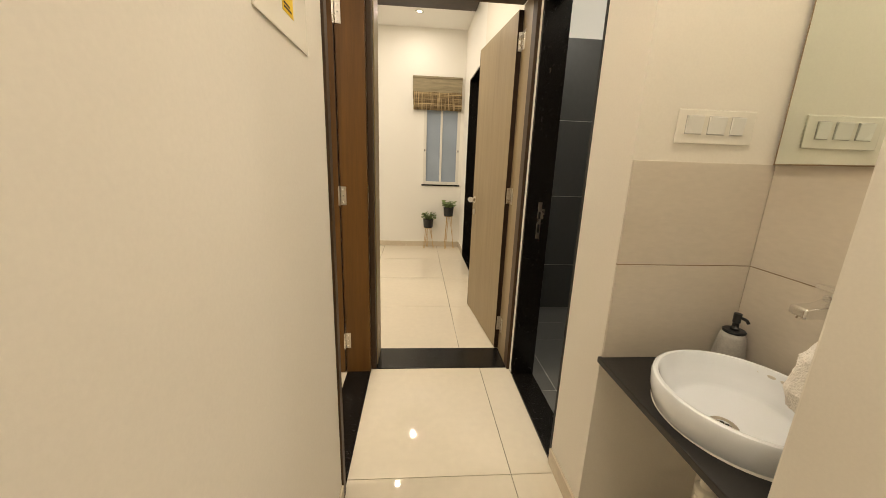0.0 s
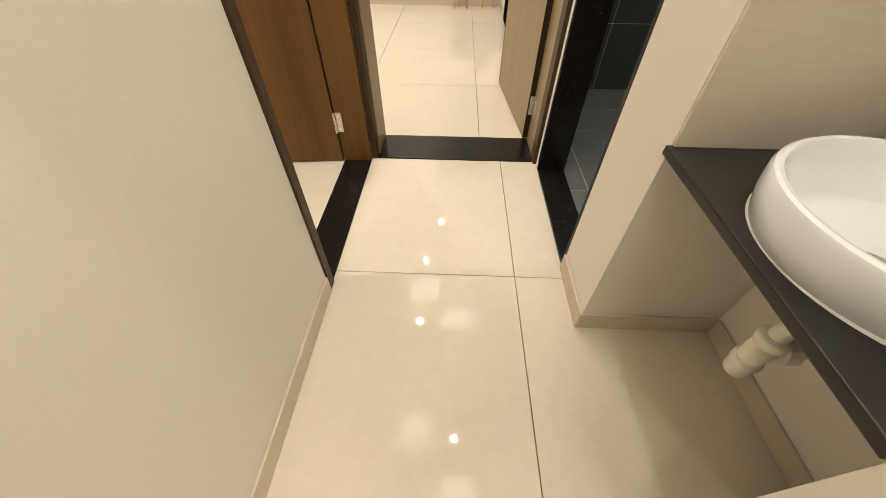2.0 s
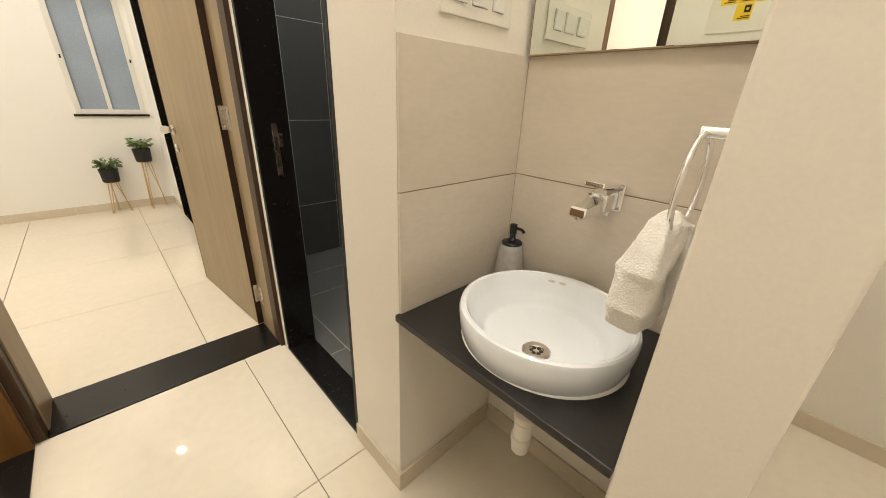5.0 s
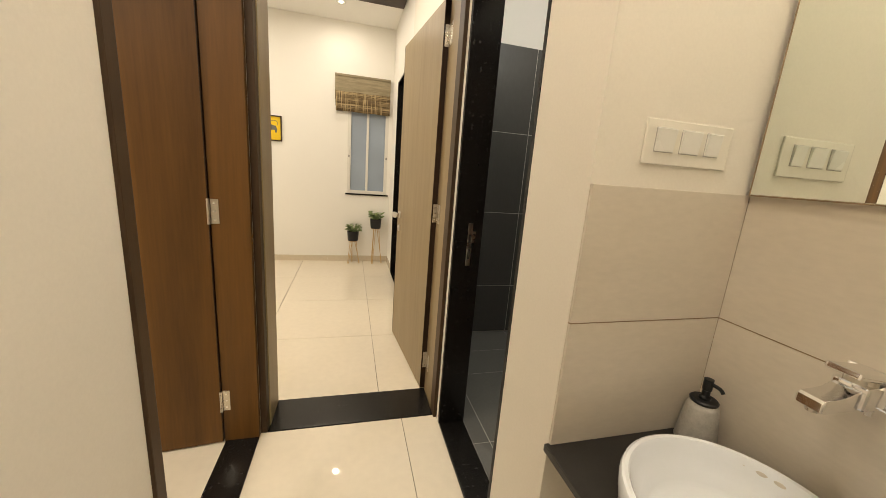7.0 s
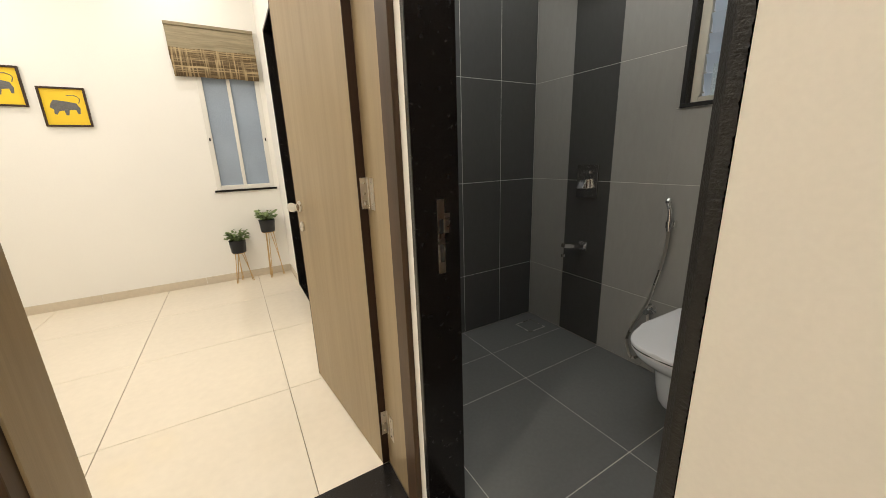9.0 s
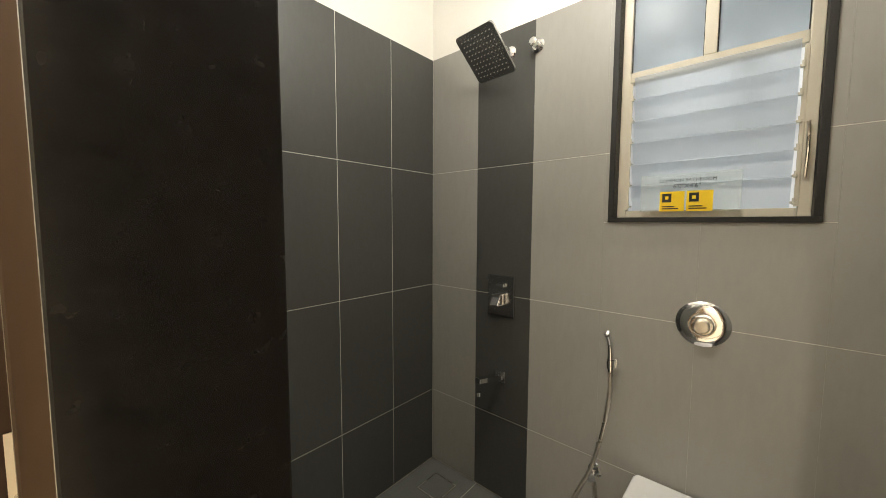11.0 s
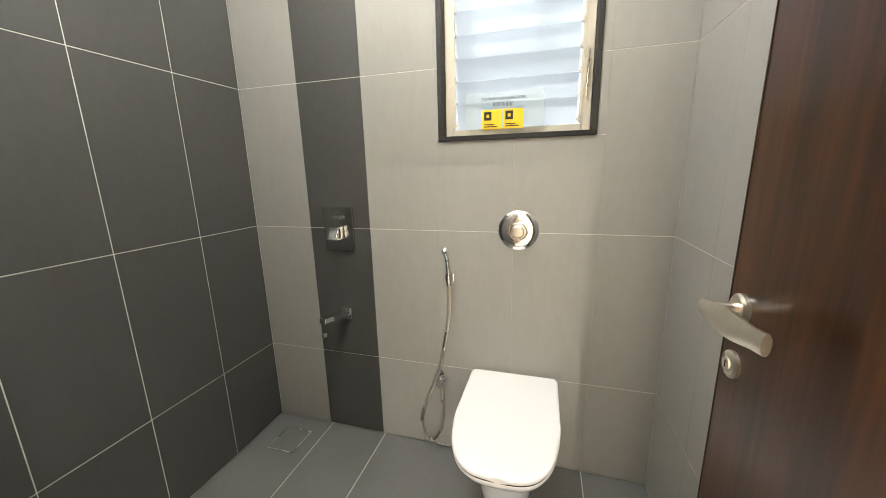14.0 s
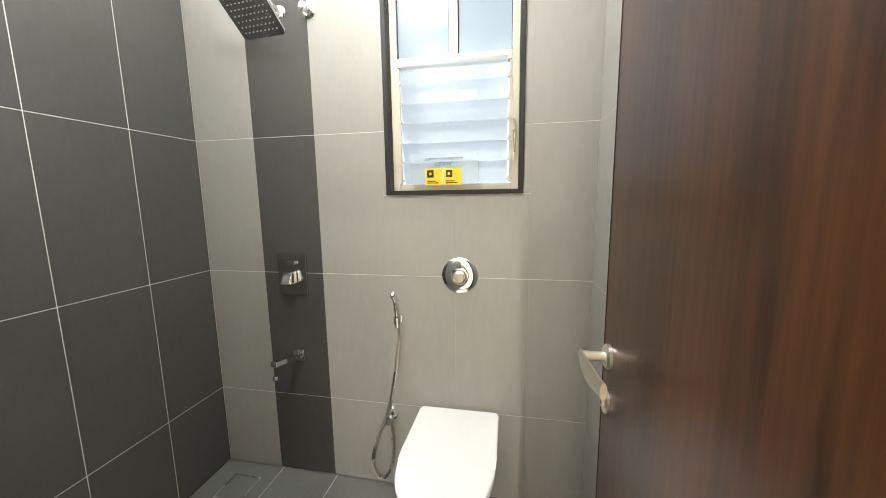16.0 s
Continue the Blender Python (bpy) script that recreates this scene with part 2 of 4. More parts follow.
def box(x0, x1, y0, y1, z0, z1, bev=0.0, bm=None, seg=2):
    b = bmesh.new()
    bmesh.ops.create_cube(b, size=1.0)
    for v in b.verts:
        v.co = Vector(((x0 + x1) / 2 + v.co.x * (x1 - x0), (y0 + y1) / 2 + v.co.y * (y1 - y0), (z0 + z1) / 2 + v.co.z * (z1 - z0)))
    if bev:
        bmesh.ops.bevel(b, geom=list(b.edges), offset=bev, segments=seg, profile=0.6, affect="EDGES", clamp_overlap=True)
    return join(bm, b)


def join(bm, b):
    if bm is None:
        return b
    me = bpy.data.meshes.new("tmp")
    b.to_mesh(me)
    b.free()
    bm.from_mesh(me)
    bpy.data.meshes.remove(me)
    return bm


def shaped(b, m):
    bmesh.ops.transform(b, matrix=m, verts=b.verts)
    return b


def lathe(profile, segs=40, sx=1.0, sy=1.0, bm=None):
    """Turns (radius, z) pairs about z."""
    b = bmesh.new()
    rings = []
    for r, z in profile:
        if r < 1e-5:
            rings.append([b.verts.new((0, 0, z))])
        else:
            rings.append([b.verts.new((sx * r * math.cos(2 * math.pi * i / segs), sy * r * math.sin(2 * math.pi * i / segs), z)) for i in range(segs)])
    for a, c in zip(rings, rings[1:]):
        for i in range(segs):
            j = (i + 1) % segs
            q = [a[i % len(a)], a[j % len(a)], c[j % len(c)], c[i % len(c)]]
            q = [v for k, v in enumerate(q) if v not in q[:k]]
            if len(q) > 2:
                b.faces.new(q)
    return join(bm, b)


def tube(points, radius, segs=10, bm=None, closed=False, cyclesmooth=0):
    """A round bar along points, smoothed by Catmull-Rom where asked."""
    pts = [Vector(q) for q in points]
    if cyclesmooth:
        out = []
        n = len(pts)
        for i in range(n - 1 + closed):
            a, b_, c, d = (pts[(i + k) % n] if closed else pts[min(max(i + k, 0), n - 1)] for k in (-1, 0, 1, 2))
            for s in range(cyclesmooth):
                u = s / cyclesmooth
                out.append(0.5 * (2 * b_ + (c - a) * u + (2 * a - 5 * b_ + 4 * c - d) * u * u + (3 * b_ - a - 3 * c + d) * u ** 3))
        pts = out + ([] if closed else [pts[-1]])
    b = bmesh.new()
    rings, up = [], Vector((0.123, 0.35, 0.93)).normalized()
    n = len(pts)
    for i, q in enumerate(pts):
        d = (pts[(i + 1) % n] - pts[i - 1]) if closed else (pts[min(i + 1, n - 1)] - pts[max(i - 1, 0)])
        d.normalize()
        side = d.cross(up)
        if side.length < 0.05:
            side = d.cross(Vector((1, 0, 0)))
        side.normalize()
        other = side.cross(d)
        rings.append([b.verts.new(q + radius * (math.cos(2 * math.pi * k / segs) * side + math.sin(2 * math.pi * k / segs) * other)) for k in range(segs)])
    for i in range(n if closed else n - 1):
        a, c = rings[i], rings[(i + 1) % n]
        for k in range(segs):
            b.faces.new((a[k], a[(k + 1) % segs], c[(k + 1) % segs], c[k]))
    if not closed:
        b.faces.new(rings[0])
        b.faces.new(rings[-1])
    return join(bm, b)


def prism(outline, z0, z1, bev=0.0, bm=None):
    """A flat outline of (x, y) pairs given thickness along z."""
    b = bmesh.new()
    f = b.faces.new([b.verts.new((x, y, z0)) for x, y in outline])
    r = bmesh.ops.extrude_face_region(b, geom=[f])
    for v in r["geom"]:
        if isinstance(v, bmesh.types.BMVert):
            v.co.z = z1
    if bev:
        rim = [e for e in b.edges if len({round(v.co.z, 5) for v in e.verts}) == 1]
        bmesh.ops.bevel(b, geom=rim, offset=bev, segments=3, profile=0.5, affect="EDGES", clamp_overlap=True)
    return join(bm, b)


def setting(name, bm, material, label, category):
    return tagged(part(name, bm, material, soft=False), label, category, kind="structure")


TO_X = Matrix(((0, 0, -1, 0), (1, 0, 0, 0), (0, 1, 0, 0), (0, 0, 0, 1)))   # outline x -> y, y -> z, thickness -> -x
TO_Y = Matrix(((1, 0, 0, 0), (0, 0, 1, 0), (0, 1, 0, 0), (0, 0, 0, 1)))    # outline x -> x, y -> z, thickness -> +y


def words(name, text, size, material, m, parent):
    cu = bpy.data.curves.new(name, "FONT")
    cu.body, cu.size, cu.align_x, cu.align_y, cu.extrude = text, size, "CENTER", "CENTER", 0.0004
    tmp = new("tmp_text", cu)
    bpy.context.view_layer.update()
    me = bpy.data.meshes.new_from_object(tmp.evaluated_get(bpy.context.evaluated_depsgraph_get()))
    bpy.data.objects.remove(tmp)
    bpy.data.curves.remove(cu)
    me.transform(Matrix.Translation(-parent.location) @ m)
    me.materials.clear()
    me.materials.append(material)
    ob = new(name, me)
    ob.parent = parent
    return ob

# ---- large structure ----
H, HB = 2.75, 2.99          # ceilings of passage and bedroom
LX, RX = 0.028, 0.905       # faces of the passage walls
BX0, BX1, BY0, BY1 = 1.037, 2.348, 1.488, 3.247   # bathroom, tile faces
TOP = 2.235                 # top of the bathroom tiling

setting("floor_slab", box(-3.2, 3.0, -2.7, 6.0, -0.25, -0.012), GROUT, "grey brown grout bed under the floor tiles", "floor")
setting("ceiling_passage", box(-3.2, 2.6, -2.7, 2.40, H, H + 0.1), CEIL, "white painted ceiling with small downlights", "ceiling")
setting("ceiling_bedroom", box(-3.2, 1.0, 2.40, 5.8, HB, HB + 0.1), CEIL, "white painted bedroom ceiling", "ceiling")
setting("ceiling_bathroom", box(0.9, 2.6, 1.3, 3.4, 2.62, 2.72), CEIL, "white painted bathroom ceiling", "ceiling")
b = box(-3.2, 0.945, 3.95, 4.84, 2.95, HB + 0.02, 0.004)
setting("ceiling_panel", b, DARKWOOD, "dark brown glossy panel on the bedroom ceiling", "ceiling panel")

# passage side wall with the doorway to the side room
b = box(-0.112, LX, -2.7, 1.41, 0, H)
box(-0.112, LX, 1.41, 2.28, 2.16, H, bm=b)
setting("wall_west", b, PAINT, "plain cream painted passage wall beside a doorway", "wall")
# wall between passage and bedroom
b = box(-3.2, 0.040, 2.28, 2.52, 0, HB)
box(0.040, RX, 2.28, 2.52, 2.17, HB, bm=b)
setting("wall_bedroom_south", b, PAINT, "cream painted wall around the bedroom doorway", "wall")
# wall between passage and bathroom, with its doorway
for k, bb in enumerate((box(RX, BX0 - 0.01, 1.285, 1.545, 0, H), box(RX, BX0 - 0.01, 2.225, 2.53, 0, HB), box(RX, BX0 - 0.01, 1.545, 2.225, 2.13, H), box(0.95, BX0 - 0.01, 2.53, 4.10, 0, HB))):
    setting("wall_bathroom_west_%d" % (k + 1), bb, PAINT, "cream painted wall beside the bathroom doorway", "wall")
setting("wall_niche_north", box(BX0 - 0.01, 1.46, 1.285, BY0 - 0.01, 0, H), PAINT, "cream painted return wall beside the washbasin", "wall")
setting("wall_niche_east", box(1.345, 1.46, 0.733, 1.285, 0, H), PAINT, "cream painted wall behind the washbasin", "wall")
setting("wall_niche_south", box(0.90, 1.46, 0.598, 0.733, 0, H, 0.004), PAINT, "cream painted stub wall beside the washbasin", "wall")
setting("wall_bathroom_south", box(1.46, 2.6, 1.36, BY0 - 0.01, 0, H), PAINT, "plain wall between bathroom and living area", "wall")
b = box(BX1 + 0.01, 2.50, BY0 - 0.13, 1.762, 0, 2.72)
box(BX1 + 0.01, 2.50, 2.328, BY1 + 0.1, 0, 2.72, bm=b)
box(BX1 + 0.01, 2.50, 1.762, 2.328, 0, 1.368, bm=b)
box(BX1 + 0.01, 2.50, 1.762, 2.328, TOP, 2.72, bm=b)
setting("wall_bathroom_east", b, BEDPAINT, "white painted wall above grey tiling, pierced by a louvred window", "wall")
setting("wall_bathroom_north", box(0.96, 2.50, BY1 + 0.01, 3.40, 0, 2.72), BEDPAINT, "white painted wall above dark grey tiling", "wall")
b = box(-3.2, 0.385, 5.565, 5.72, 0, HB)
box(0.905, 1.1, 5.565, 5.72, 0, HB, bm=b)
box(0.385, 0.905, 5.565, 5.72, 0, 0.935, bm=b)
box(0.385, 0.905, 5.565, 5.72, 2.25, HB, bm=b)
setting("wall_bedroom_north", b, BEDPAINT, "white bedroom wall with a narrow window", "wall")
b = box(0.95, 1.06, 5.0, 5.565, 0, HB)
box(0.95, 1.06, 4.10, 5.0, 2.26, HB, bm=b)
setting("wall_bedroom_east", b, BEDPAINT, "white bedroom wall with a second doorway", "wall")
setting("wall_bedroom_west", box(-3.2, -3.05, 2.5, 5.6, 0, HB), BEDPAINT, "plain white bedroom wall", "wall")
setting("wall_side_room", box(-2.75, -2.6, -2.7, 2.28, 0, H), BEDPAINT, "plain white wall of the side room", "wall")
setting("wall_living_east", box(2.285, 2.40, -2.7, 1.36, 0, H), PAINT, "plain cream wall of the living area", "wall")
setting("wall_living_south", box(-3.2, 2.4, -2.7, -2.55, 0, H), PAINT, "plain cream wall behind the walk", "wall")
b = box(1.06, 1.9, 3.40, 3.5, 0, 2.9)
box(1.06, 1.9, 5.2, 5.3, 0, 2.9, bm=b)
box(1.8, 1.9, 3.5, 5.2, 0, 2.9, bm=b)
box(1.06, 1.9, 3.4, 5.3, 2.9, 3.0, bm=b)
setting("wall_dark_lobby", b, PAINT, "plain walls of the unlit space behind the second doorway", "wall")


def skirting(name, x0, x1, y0, y1):
    setting(name, box(x0, x1, y0, y1, 0.0, 0.075, 0.002), SKIRT, "cream tiled skirting along the wall", "baseboard")


skirting("baseboard_west", LX, LX + 0.009, -2.5, 1.395)
skirting("baseboard_passage_east", RX - 0.010, RX, 1.275, 1.543)
skirting("baseboard_niche_north", RX, 1.336, 1.275, 1.285)
skirting("baseboard_niche_east", 1.336, 1.345, 0.735, 1.275)
skirting("baseboard_niche_south", 0.895, 1.336, 0.733, 0.742)
skirting("baseboard_stub", 0.890, 0.90, 0.585, 0.735)
skirting("baseboard_stub_south", 0.90, 1.46, 0.585, 0.595)
skirting("baseboard_living", 2.276, 2.285, -2.5, 1.36)
skirting("baseboard_bedroom_east", 0.941, 0.95, 5.03, 5.556)
skirting("baseboard_bedroom_east_near", 0.941, 0.95, 2.60, 4.05)
b = None
for k in range(5):
    b = box(-3.05 + 0.8 * k, min(-3.05 + 0.8 * k + 0.797, 0.95), 5.556, 5.565, 0, 0.075, 0.002, bm=b)
setting("baseboard_bedroom_north", b, SKIRT, "cream tiled skirting below the bedroom window", "baseboard")


# ---- doors ----
def hinge(parent, knuckle, z, plates, axis):
    """Steel butt hinge: a knuckle at (x, y) and two screwed plates (x0, x1, y0, y1); axis tells which way each plate faces."""
    h = part("hinge", shaped(lathe([(0, -0.052), (0.0060, -0.052), (0.0060, 0.052), (0, 0.052)], 12), Matrix.Translation((*knuckle, z))), STEEL, parent, "brushed steel butt hinge")
    for (x0, x1, y0, y1), ax in zip(plates, axis):
        part("plate", box(x0, x1, y0, y1, z - 0.050, z + 0.050, 0.0005), STEEL, h)
        for zz in (-0.033, 0.0, 0.033):
            sc = lathe([(0, 0.0), (0.0045, 0.0), (0.004, 0.0010), (0, 0.0012)], 10)
            m_ = pose((x0 + x1) / 2, y0, z + zz, 90, 0, 0) if ax == "y" else pose(x0, (y0 + y1) / 2, z + zz, 0, -90, 0)
            part("screw", shaped(sc, m_), CHROME, h)


def lever(parent, x, y, z, side, along, keyhole=True, mirror_side=None):
    """Lever handle on a round rose with a key rose below: side is the outward normal's sign along y, along the sign of x."""
    h = part("handle", shaped(lathe([(0, 0), (0.026, 0), (0.026, 0.006), (0.022, 0.010), (0, 0.010)], 28), pose(x, y, z, -90 * side, 0, 0)), STEEL, parent, "brushed steel lever handle")
    part("spindle", shaped(lathe([(0, 0.008), (0.010, 0.008), (0.010, 0.057), (0, 0.059)], 18), pose(x, y, z, -90 * side, 0, 0)), STEEL, h)
    grip = bmesh.new()
    rows = []
    for i in range(9):
        u = i / 8
        w, th = 0.011 + 0.011 * math.sin(math.pi * min(0.86, u)), 0.006
        cx, cz = x + along * (-0.010 + 0.182 * u), z + 0.016 * u
        cy = y + side * (0.055 + 0.006 * math.sin(math.pi * u))
        rows.append([grip.verts.new((cx, cy + th * math.cos(2 * math.pi * k / 10), cz + w * math.sin(2 * math.pi * k / 10))) for k in range(10)])
    for a, c in zip(rows, rows[1:]):
        for k in range(10):
            grip.faces.new((a[k], a[(k + 1) % 10], c[(k + 1) % 10], c[k]))
    grip.faces.new(rows[0])
    grip.faces.new(rows[-1])
    part("grip", grip, STEEL, h)
    if keyhole:
        k = part("keyhole_rose", shaped(lathe([(0, 0), (0.024, 0), (0.024, 0.006), (0.020, 0.009), (0.012, 0.009), (0.011, 0.012), (0, 0.012)], 28), pose(x, y, z - 0.100, -90 * side, 0, 0)), STEEL, parent, "round steel key rose")
        y0, y1 = sorted((y + side * 0.0115, y + side * 0.0128))
        part("slot", box(x - 0.0012, x + 0.0012, y0, y1, z - 0.106, z - 0.094), INK, k)


def door_frame(name, label, parts_):
    t = thing(name, label, "door frame", kind="structure")
    for n, bm_, m_ in parts_:
        part(n, bm_, m_, t)
    return t


# frame of the side room door, lining the opening in the west wall
frame_1 = door_frame("door_frame_1", "brown veneered door frame lining the side room opening", [
    # near jamb and head darkened as shaded, far jamb left in the lighter veneer
    ("jamb", box(-0.116, LX + 0.008, 1.398, 1.436, 0, 2.15, 0.003), SHADED_FRAME),
    ("jamb", box(-0.116, 0.0298, 2.250, 2.2795, 0, 2.15, 0.002), WOOD),
    ("head", box(-0.116, LX + 0.006, 1.398, 2.2785, 2.15, 2.19, 0.003), SHADED_FRAME),
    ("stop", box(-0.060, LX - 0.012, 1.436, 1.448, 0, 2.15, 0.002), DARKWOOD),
])
frame_2 = door_frame("door_frame_2", "brown veneered door frame of the bedroom doorway", [
    ("jamb", box(0.030, 0.060, 2.2765, 2.525, 0, 2.15, 0.004), SHADED_FRAME),
    ("jamb_lining", box(0.060, 0.066, 2.325, 2.522, 0, 2.15, 0.002), BEIGE),
    ("jamb", box(0.886, 0.9048, 2.260, 2.336, 0, 2.15, 0.002), SHADED_FRAME),
    ("jamb_lining", box(0.889, 0.9048, 2.336, 2.527, 0, 2.15, 0.001), BEIGE),
    ("head", box(0.060, 0.886, 2.2765, 2.525, 2.15, 2.19, 0.003), SHADED_FRAME),
])
t = door_frame("door_frame_3", "black granite frame lining the bathroom doorway", [
    ("jamb", box(0.903, BX0 + 0.004, 2.205, 2.2245, 0, 2.10, 0.002), BLACK),
    ("jamb", box(0.912, BX0 + 0.004, 1.5455, 1.570, 0, 2.10, 0.002), BLACK),
    ("head", box(0.900, BX0 + 0.004, 1.5455, 2.2245, 2.10, 2.129, 0.002), BLACK),
])
# chipped outer edge of the granite
b = bmesh.new()
rnd = random.Random(4)
prev = None
for i in range(701):
    z = 2.10 * i / 700
    chip = 0.0016 * max(0.0, noise.noise(Vector((3.1, 0.7, z * 45)))) + 0.0014 * rnd.random() * (rnd.random() < 0.4)
    a = b.verts.new((0.9045 - 0.001 * rnd.random(), 1.5455 + chip, z))
    c = b.verts.new((0.9125, 1.5704, z))
    d = b.verts.new((0.9028 - 0.0004 * rnd.random(), 1.5585 + 0.0006 * noise.noise(Vector((0.2, 5.5, z * 40))), z))
    if prev:
        b.faces.new((prev[0], a, d, prev[2]))
        b.faces.new((prev[2], d, c, prev[1]))
    prev = (a, c, d)
part("chipped_edge", b, ROUGHBLACK, t, "rough chipped granite edge", soft=False)
sp = part("strike_plate", box(0.970, 0.992, 2.2025, 2.2052, 0.872, 1.078, 0.001), STEEL, t, "steel strike plate")
part("lip", box(0.990, 1.008, 2.2015, 2.2035, 0.985, 1.040, 0.001), STEEL, sp)
part("slot", box(0.975, 0.987, 2.2015, 2.2026, 0.985, 1.025), INK, sp)
part("slot", box(0.975, 0.987, 2.2015, 2.2026, 0.905, 0.955), INK, sp)
door_frame("door_frame_4", "black granite frame around the second bedroom doorway", [
    ("jamb", box(0.938, 1.075, 4.975, 5.005, 0, 2.245, 0.002), BLACK),
    ("jamb", box(0.938, 1.075, 4.10, 4.13, 0, 2.245, 0.002), BLACK),
    ("head", box(0.938, 1.075, 4.10, 5.005, 2.245, 2.265, 0.002), BLACK),
])
t = thing("door_4", "dark closed door behind the black granite frame", "door", (1.08, 4.55, 0), kind="structure")
part("panel", box(1.078, 1.11, 4.10, 5.02, 0.01, 2.26, 0.002), DARKWOOD, t)

for nm, x0, x1, y0, y1 in (("threshold_1", -0.112, LX + 0.002, 1.436, 2.250), ("threshold_2", 0.060, 0.886, 2.283, 2.523),
                           ("threshold_3", 0.908, BX0 + 0.002, 1.565, 2.205), ("threshold_4", 0.940, 1.075, 4.13, 4.975)):
    setting(nm, box(x0, x1, y0, y1, -0.011, 0.004, 0.002), BLACK, "polished black granite threshold strip in the doorway", "threshold")


def leaf(name, label, width, face, edge, height=2.125, back=None):
    """Door leaf from its hinge edge at x = 0 along +x; its faces look to -y and +y."""
    t = thing(name, label, "door", kind="structure")
    part("panel", box(0.003, width, 0.0015, 0.0335, 0.008, height, 0.001), face, t)
    part("edge_band", box(0.0, 0.003, 0.0, 0.035, 0.008, height, 0.0008), edge, t, "dark edge band")
    part("edge_band", box(width, width + 0.003, 0.0, 0.035, 0.008, height, 0.0008), edge, t, "dark edge band")
    return t


# side room door: opened into the room, seen on its brown face
d1 = leaf("door_1", "brown veneered door standing open into the side room", 0.79, WOOD, DARKWOOD)
for z in (0.215, 1.08, 1.96):
    hinge(frame_1, (-0.119, 2.2405), z, ((-0.114, -0.084, 2.2475, 2.2498),), "y")
d1.matrix_world = pose(-0.118, 2.240, 0, 0, 0, 186.0) @ pose(0, -0.0335, 0)
# bedroom door: opened inwards, taupe face towards the passage
d2 = leaf("door_2", "taupe laminate bedroom door with dark edges, standing open", 0.785, BEIGE, DARKWOOD)
for z in (0.20, 1.08, 1.96):
    hinge(frame_2, (0.893, 2.508), z, ((0.8868, 0.8888, 2.452, 2.484), (0.866, 0.890, 2.5135, 2.5155)), "xy")
lever(d2, 0.715, 0.0345, 0.975, 1, -1)
d2.matrix_world = pose(0.860, 2.520, 0, 0, 0, 96.0) @ pose(0, -0.0345, 0)
# bathroom door: opened against the south tiles
d3 = leaf("door_3", "red brown walnut veneered bathroom door standing open", 0.628, BATHDOOR, DARKWOOD, 2.09)
lever(d3, 0.588, 0.0335, 1.026, 1, -1)
lever(d3, 0.588, 0.0015, 1.026, -1, -1)
lk = part("lock_face", box(0.6310, 0.6328, 0.007, 0.028, 0.90, 1.10, 0.0006), STEEL, d3, "steel lock face with screws")
for z in (0.915, 0.965, 1.03, 1.085):
    part("screw", shaped(lathe([(0, 0), (0.006, 0), (0.005, 0.0016), (0, 0.0018)], 12), pose(0.6328, 0.0175, z, 0, 90, 0)), CHROME, lk)
for z in (0.22, 1.07, 1.90):
    hp = part("hinge", box(-0.0022, 0.0002, 0.001, 0.025, z - 0.057, z + 0.057, 0.0006), STEEL, d3, "brushed steel hinge leaf")
    for k, zz in enumerate((-0.042, -0.014, 0.014, 0.042)):
        part("screw", shaped(lathe([(0, 0), (0.0042, 0), (0.0036, 0.0012), (0, 0.0014)], 12), pose(-0.0022, 0.009 + 0.008 * (k % 2), z + zz, 0, -90, 0)), CHROME, hp)
    part("knuckle", shaped(lathe([(0, -0.057), (0.0055, -0.057), (0.0055, 0.057), (0, 0.057)], 14), Matrix.Translation((-0.003, -0.002, z))), STEEL, hp)
d3.matrix_world = pose(BX0 + 0.016, 1.5665, 0, 0, 0, 0.5)

# ---- washbasin niche ----
setting("washbasin_counter", box(0.893, 1.344, 0.7335, 1.2845, 0.662, 0.682, 0.003), COUNTER, "dark grey granite slab spanning the washbasin niche", "counter")

cx, cy = 1.098, 0.987
t = thing("washbasin", "round white glazed washbasin sunk into the dark counter", "washbasin", (cx, cy, 0.682))
prof = [(0.0, 0.6835), (0.03, 0.684), (0.118, 0.686), (0.130, 0.6875), (0.1375, 0.691), (0.1425, 0.698), (0.158, 0.716), (0.177, 0.740), (0.183, 0.762), (0.188, 0.7685), (0.195, 0.770), (0.200, 0.767), (0.203, 0.759), (0.201, 0.725), (0.193, 0.692), (0.188, 0.6815), (0.0, 0.6815)]
prof = [(r, 0.682 + (z - 0.682) * (0.95 if z > 0.69 else 1.0)) for r, z in prof]
part("bowl", shaped(lathe(prof, 72, 0.95, 0.985), Matrix.Translation((cx, cy, 0))), CERAMIC, t)
part("sealant", shaped(lathe([(0.187, 0.6822), (0.195, 0.6822), (0.193, 0.685), (0.189, 0.687)], 72, 0.93, 0.995), Matrix.Translation((cx, cy, 0))), SWITCH, t)
dr = part("drain", shaped(lathe([(0, 0.6875), (0.016, 0.6875), (0.017, 0.690), (0.029, 0.6905), (0.032, 0.688), (0.032, 0.684)], 36), Matrix.Translation((cx - 0.056, cy - 0.023, 0))), CHROME, t, "chrome drain grate")
for i in range(6):
    a = i * math.pi / 3
    part("hole", shaped(lathe([(0, 0), (0.0045, 0), (0.0045, 0.0008), (0, 0.0008)], 12), Matrix.Translation((cx - 0.056 + 0.0105 * math.cos(a), cy - 0.023 + 0.0105 * math.sin(a), 0.6876))), INK, dr)
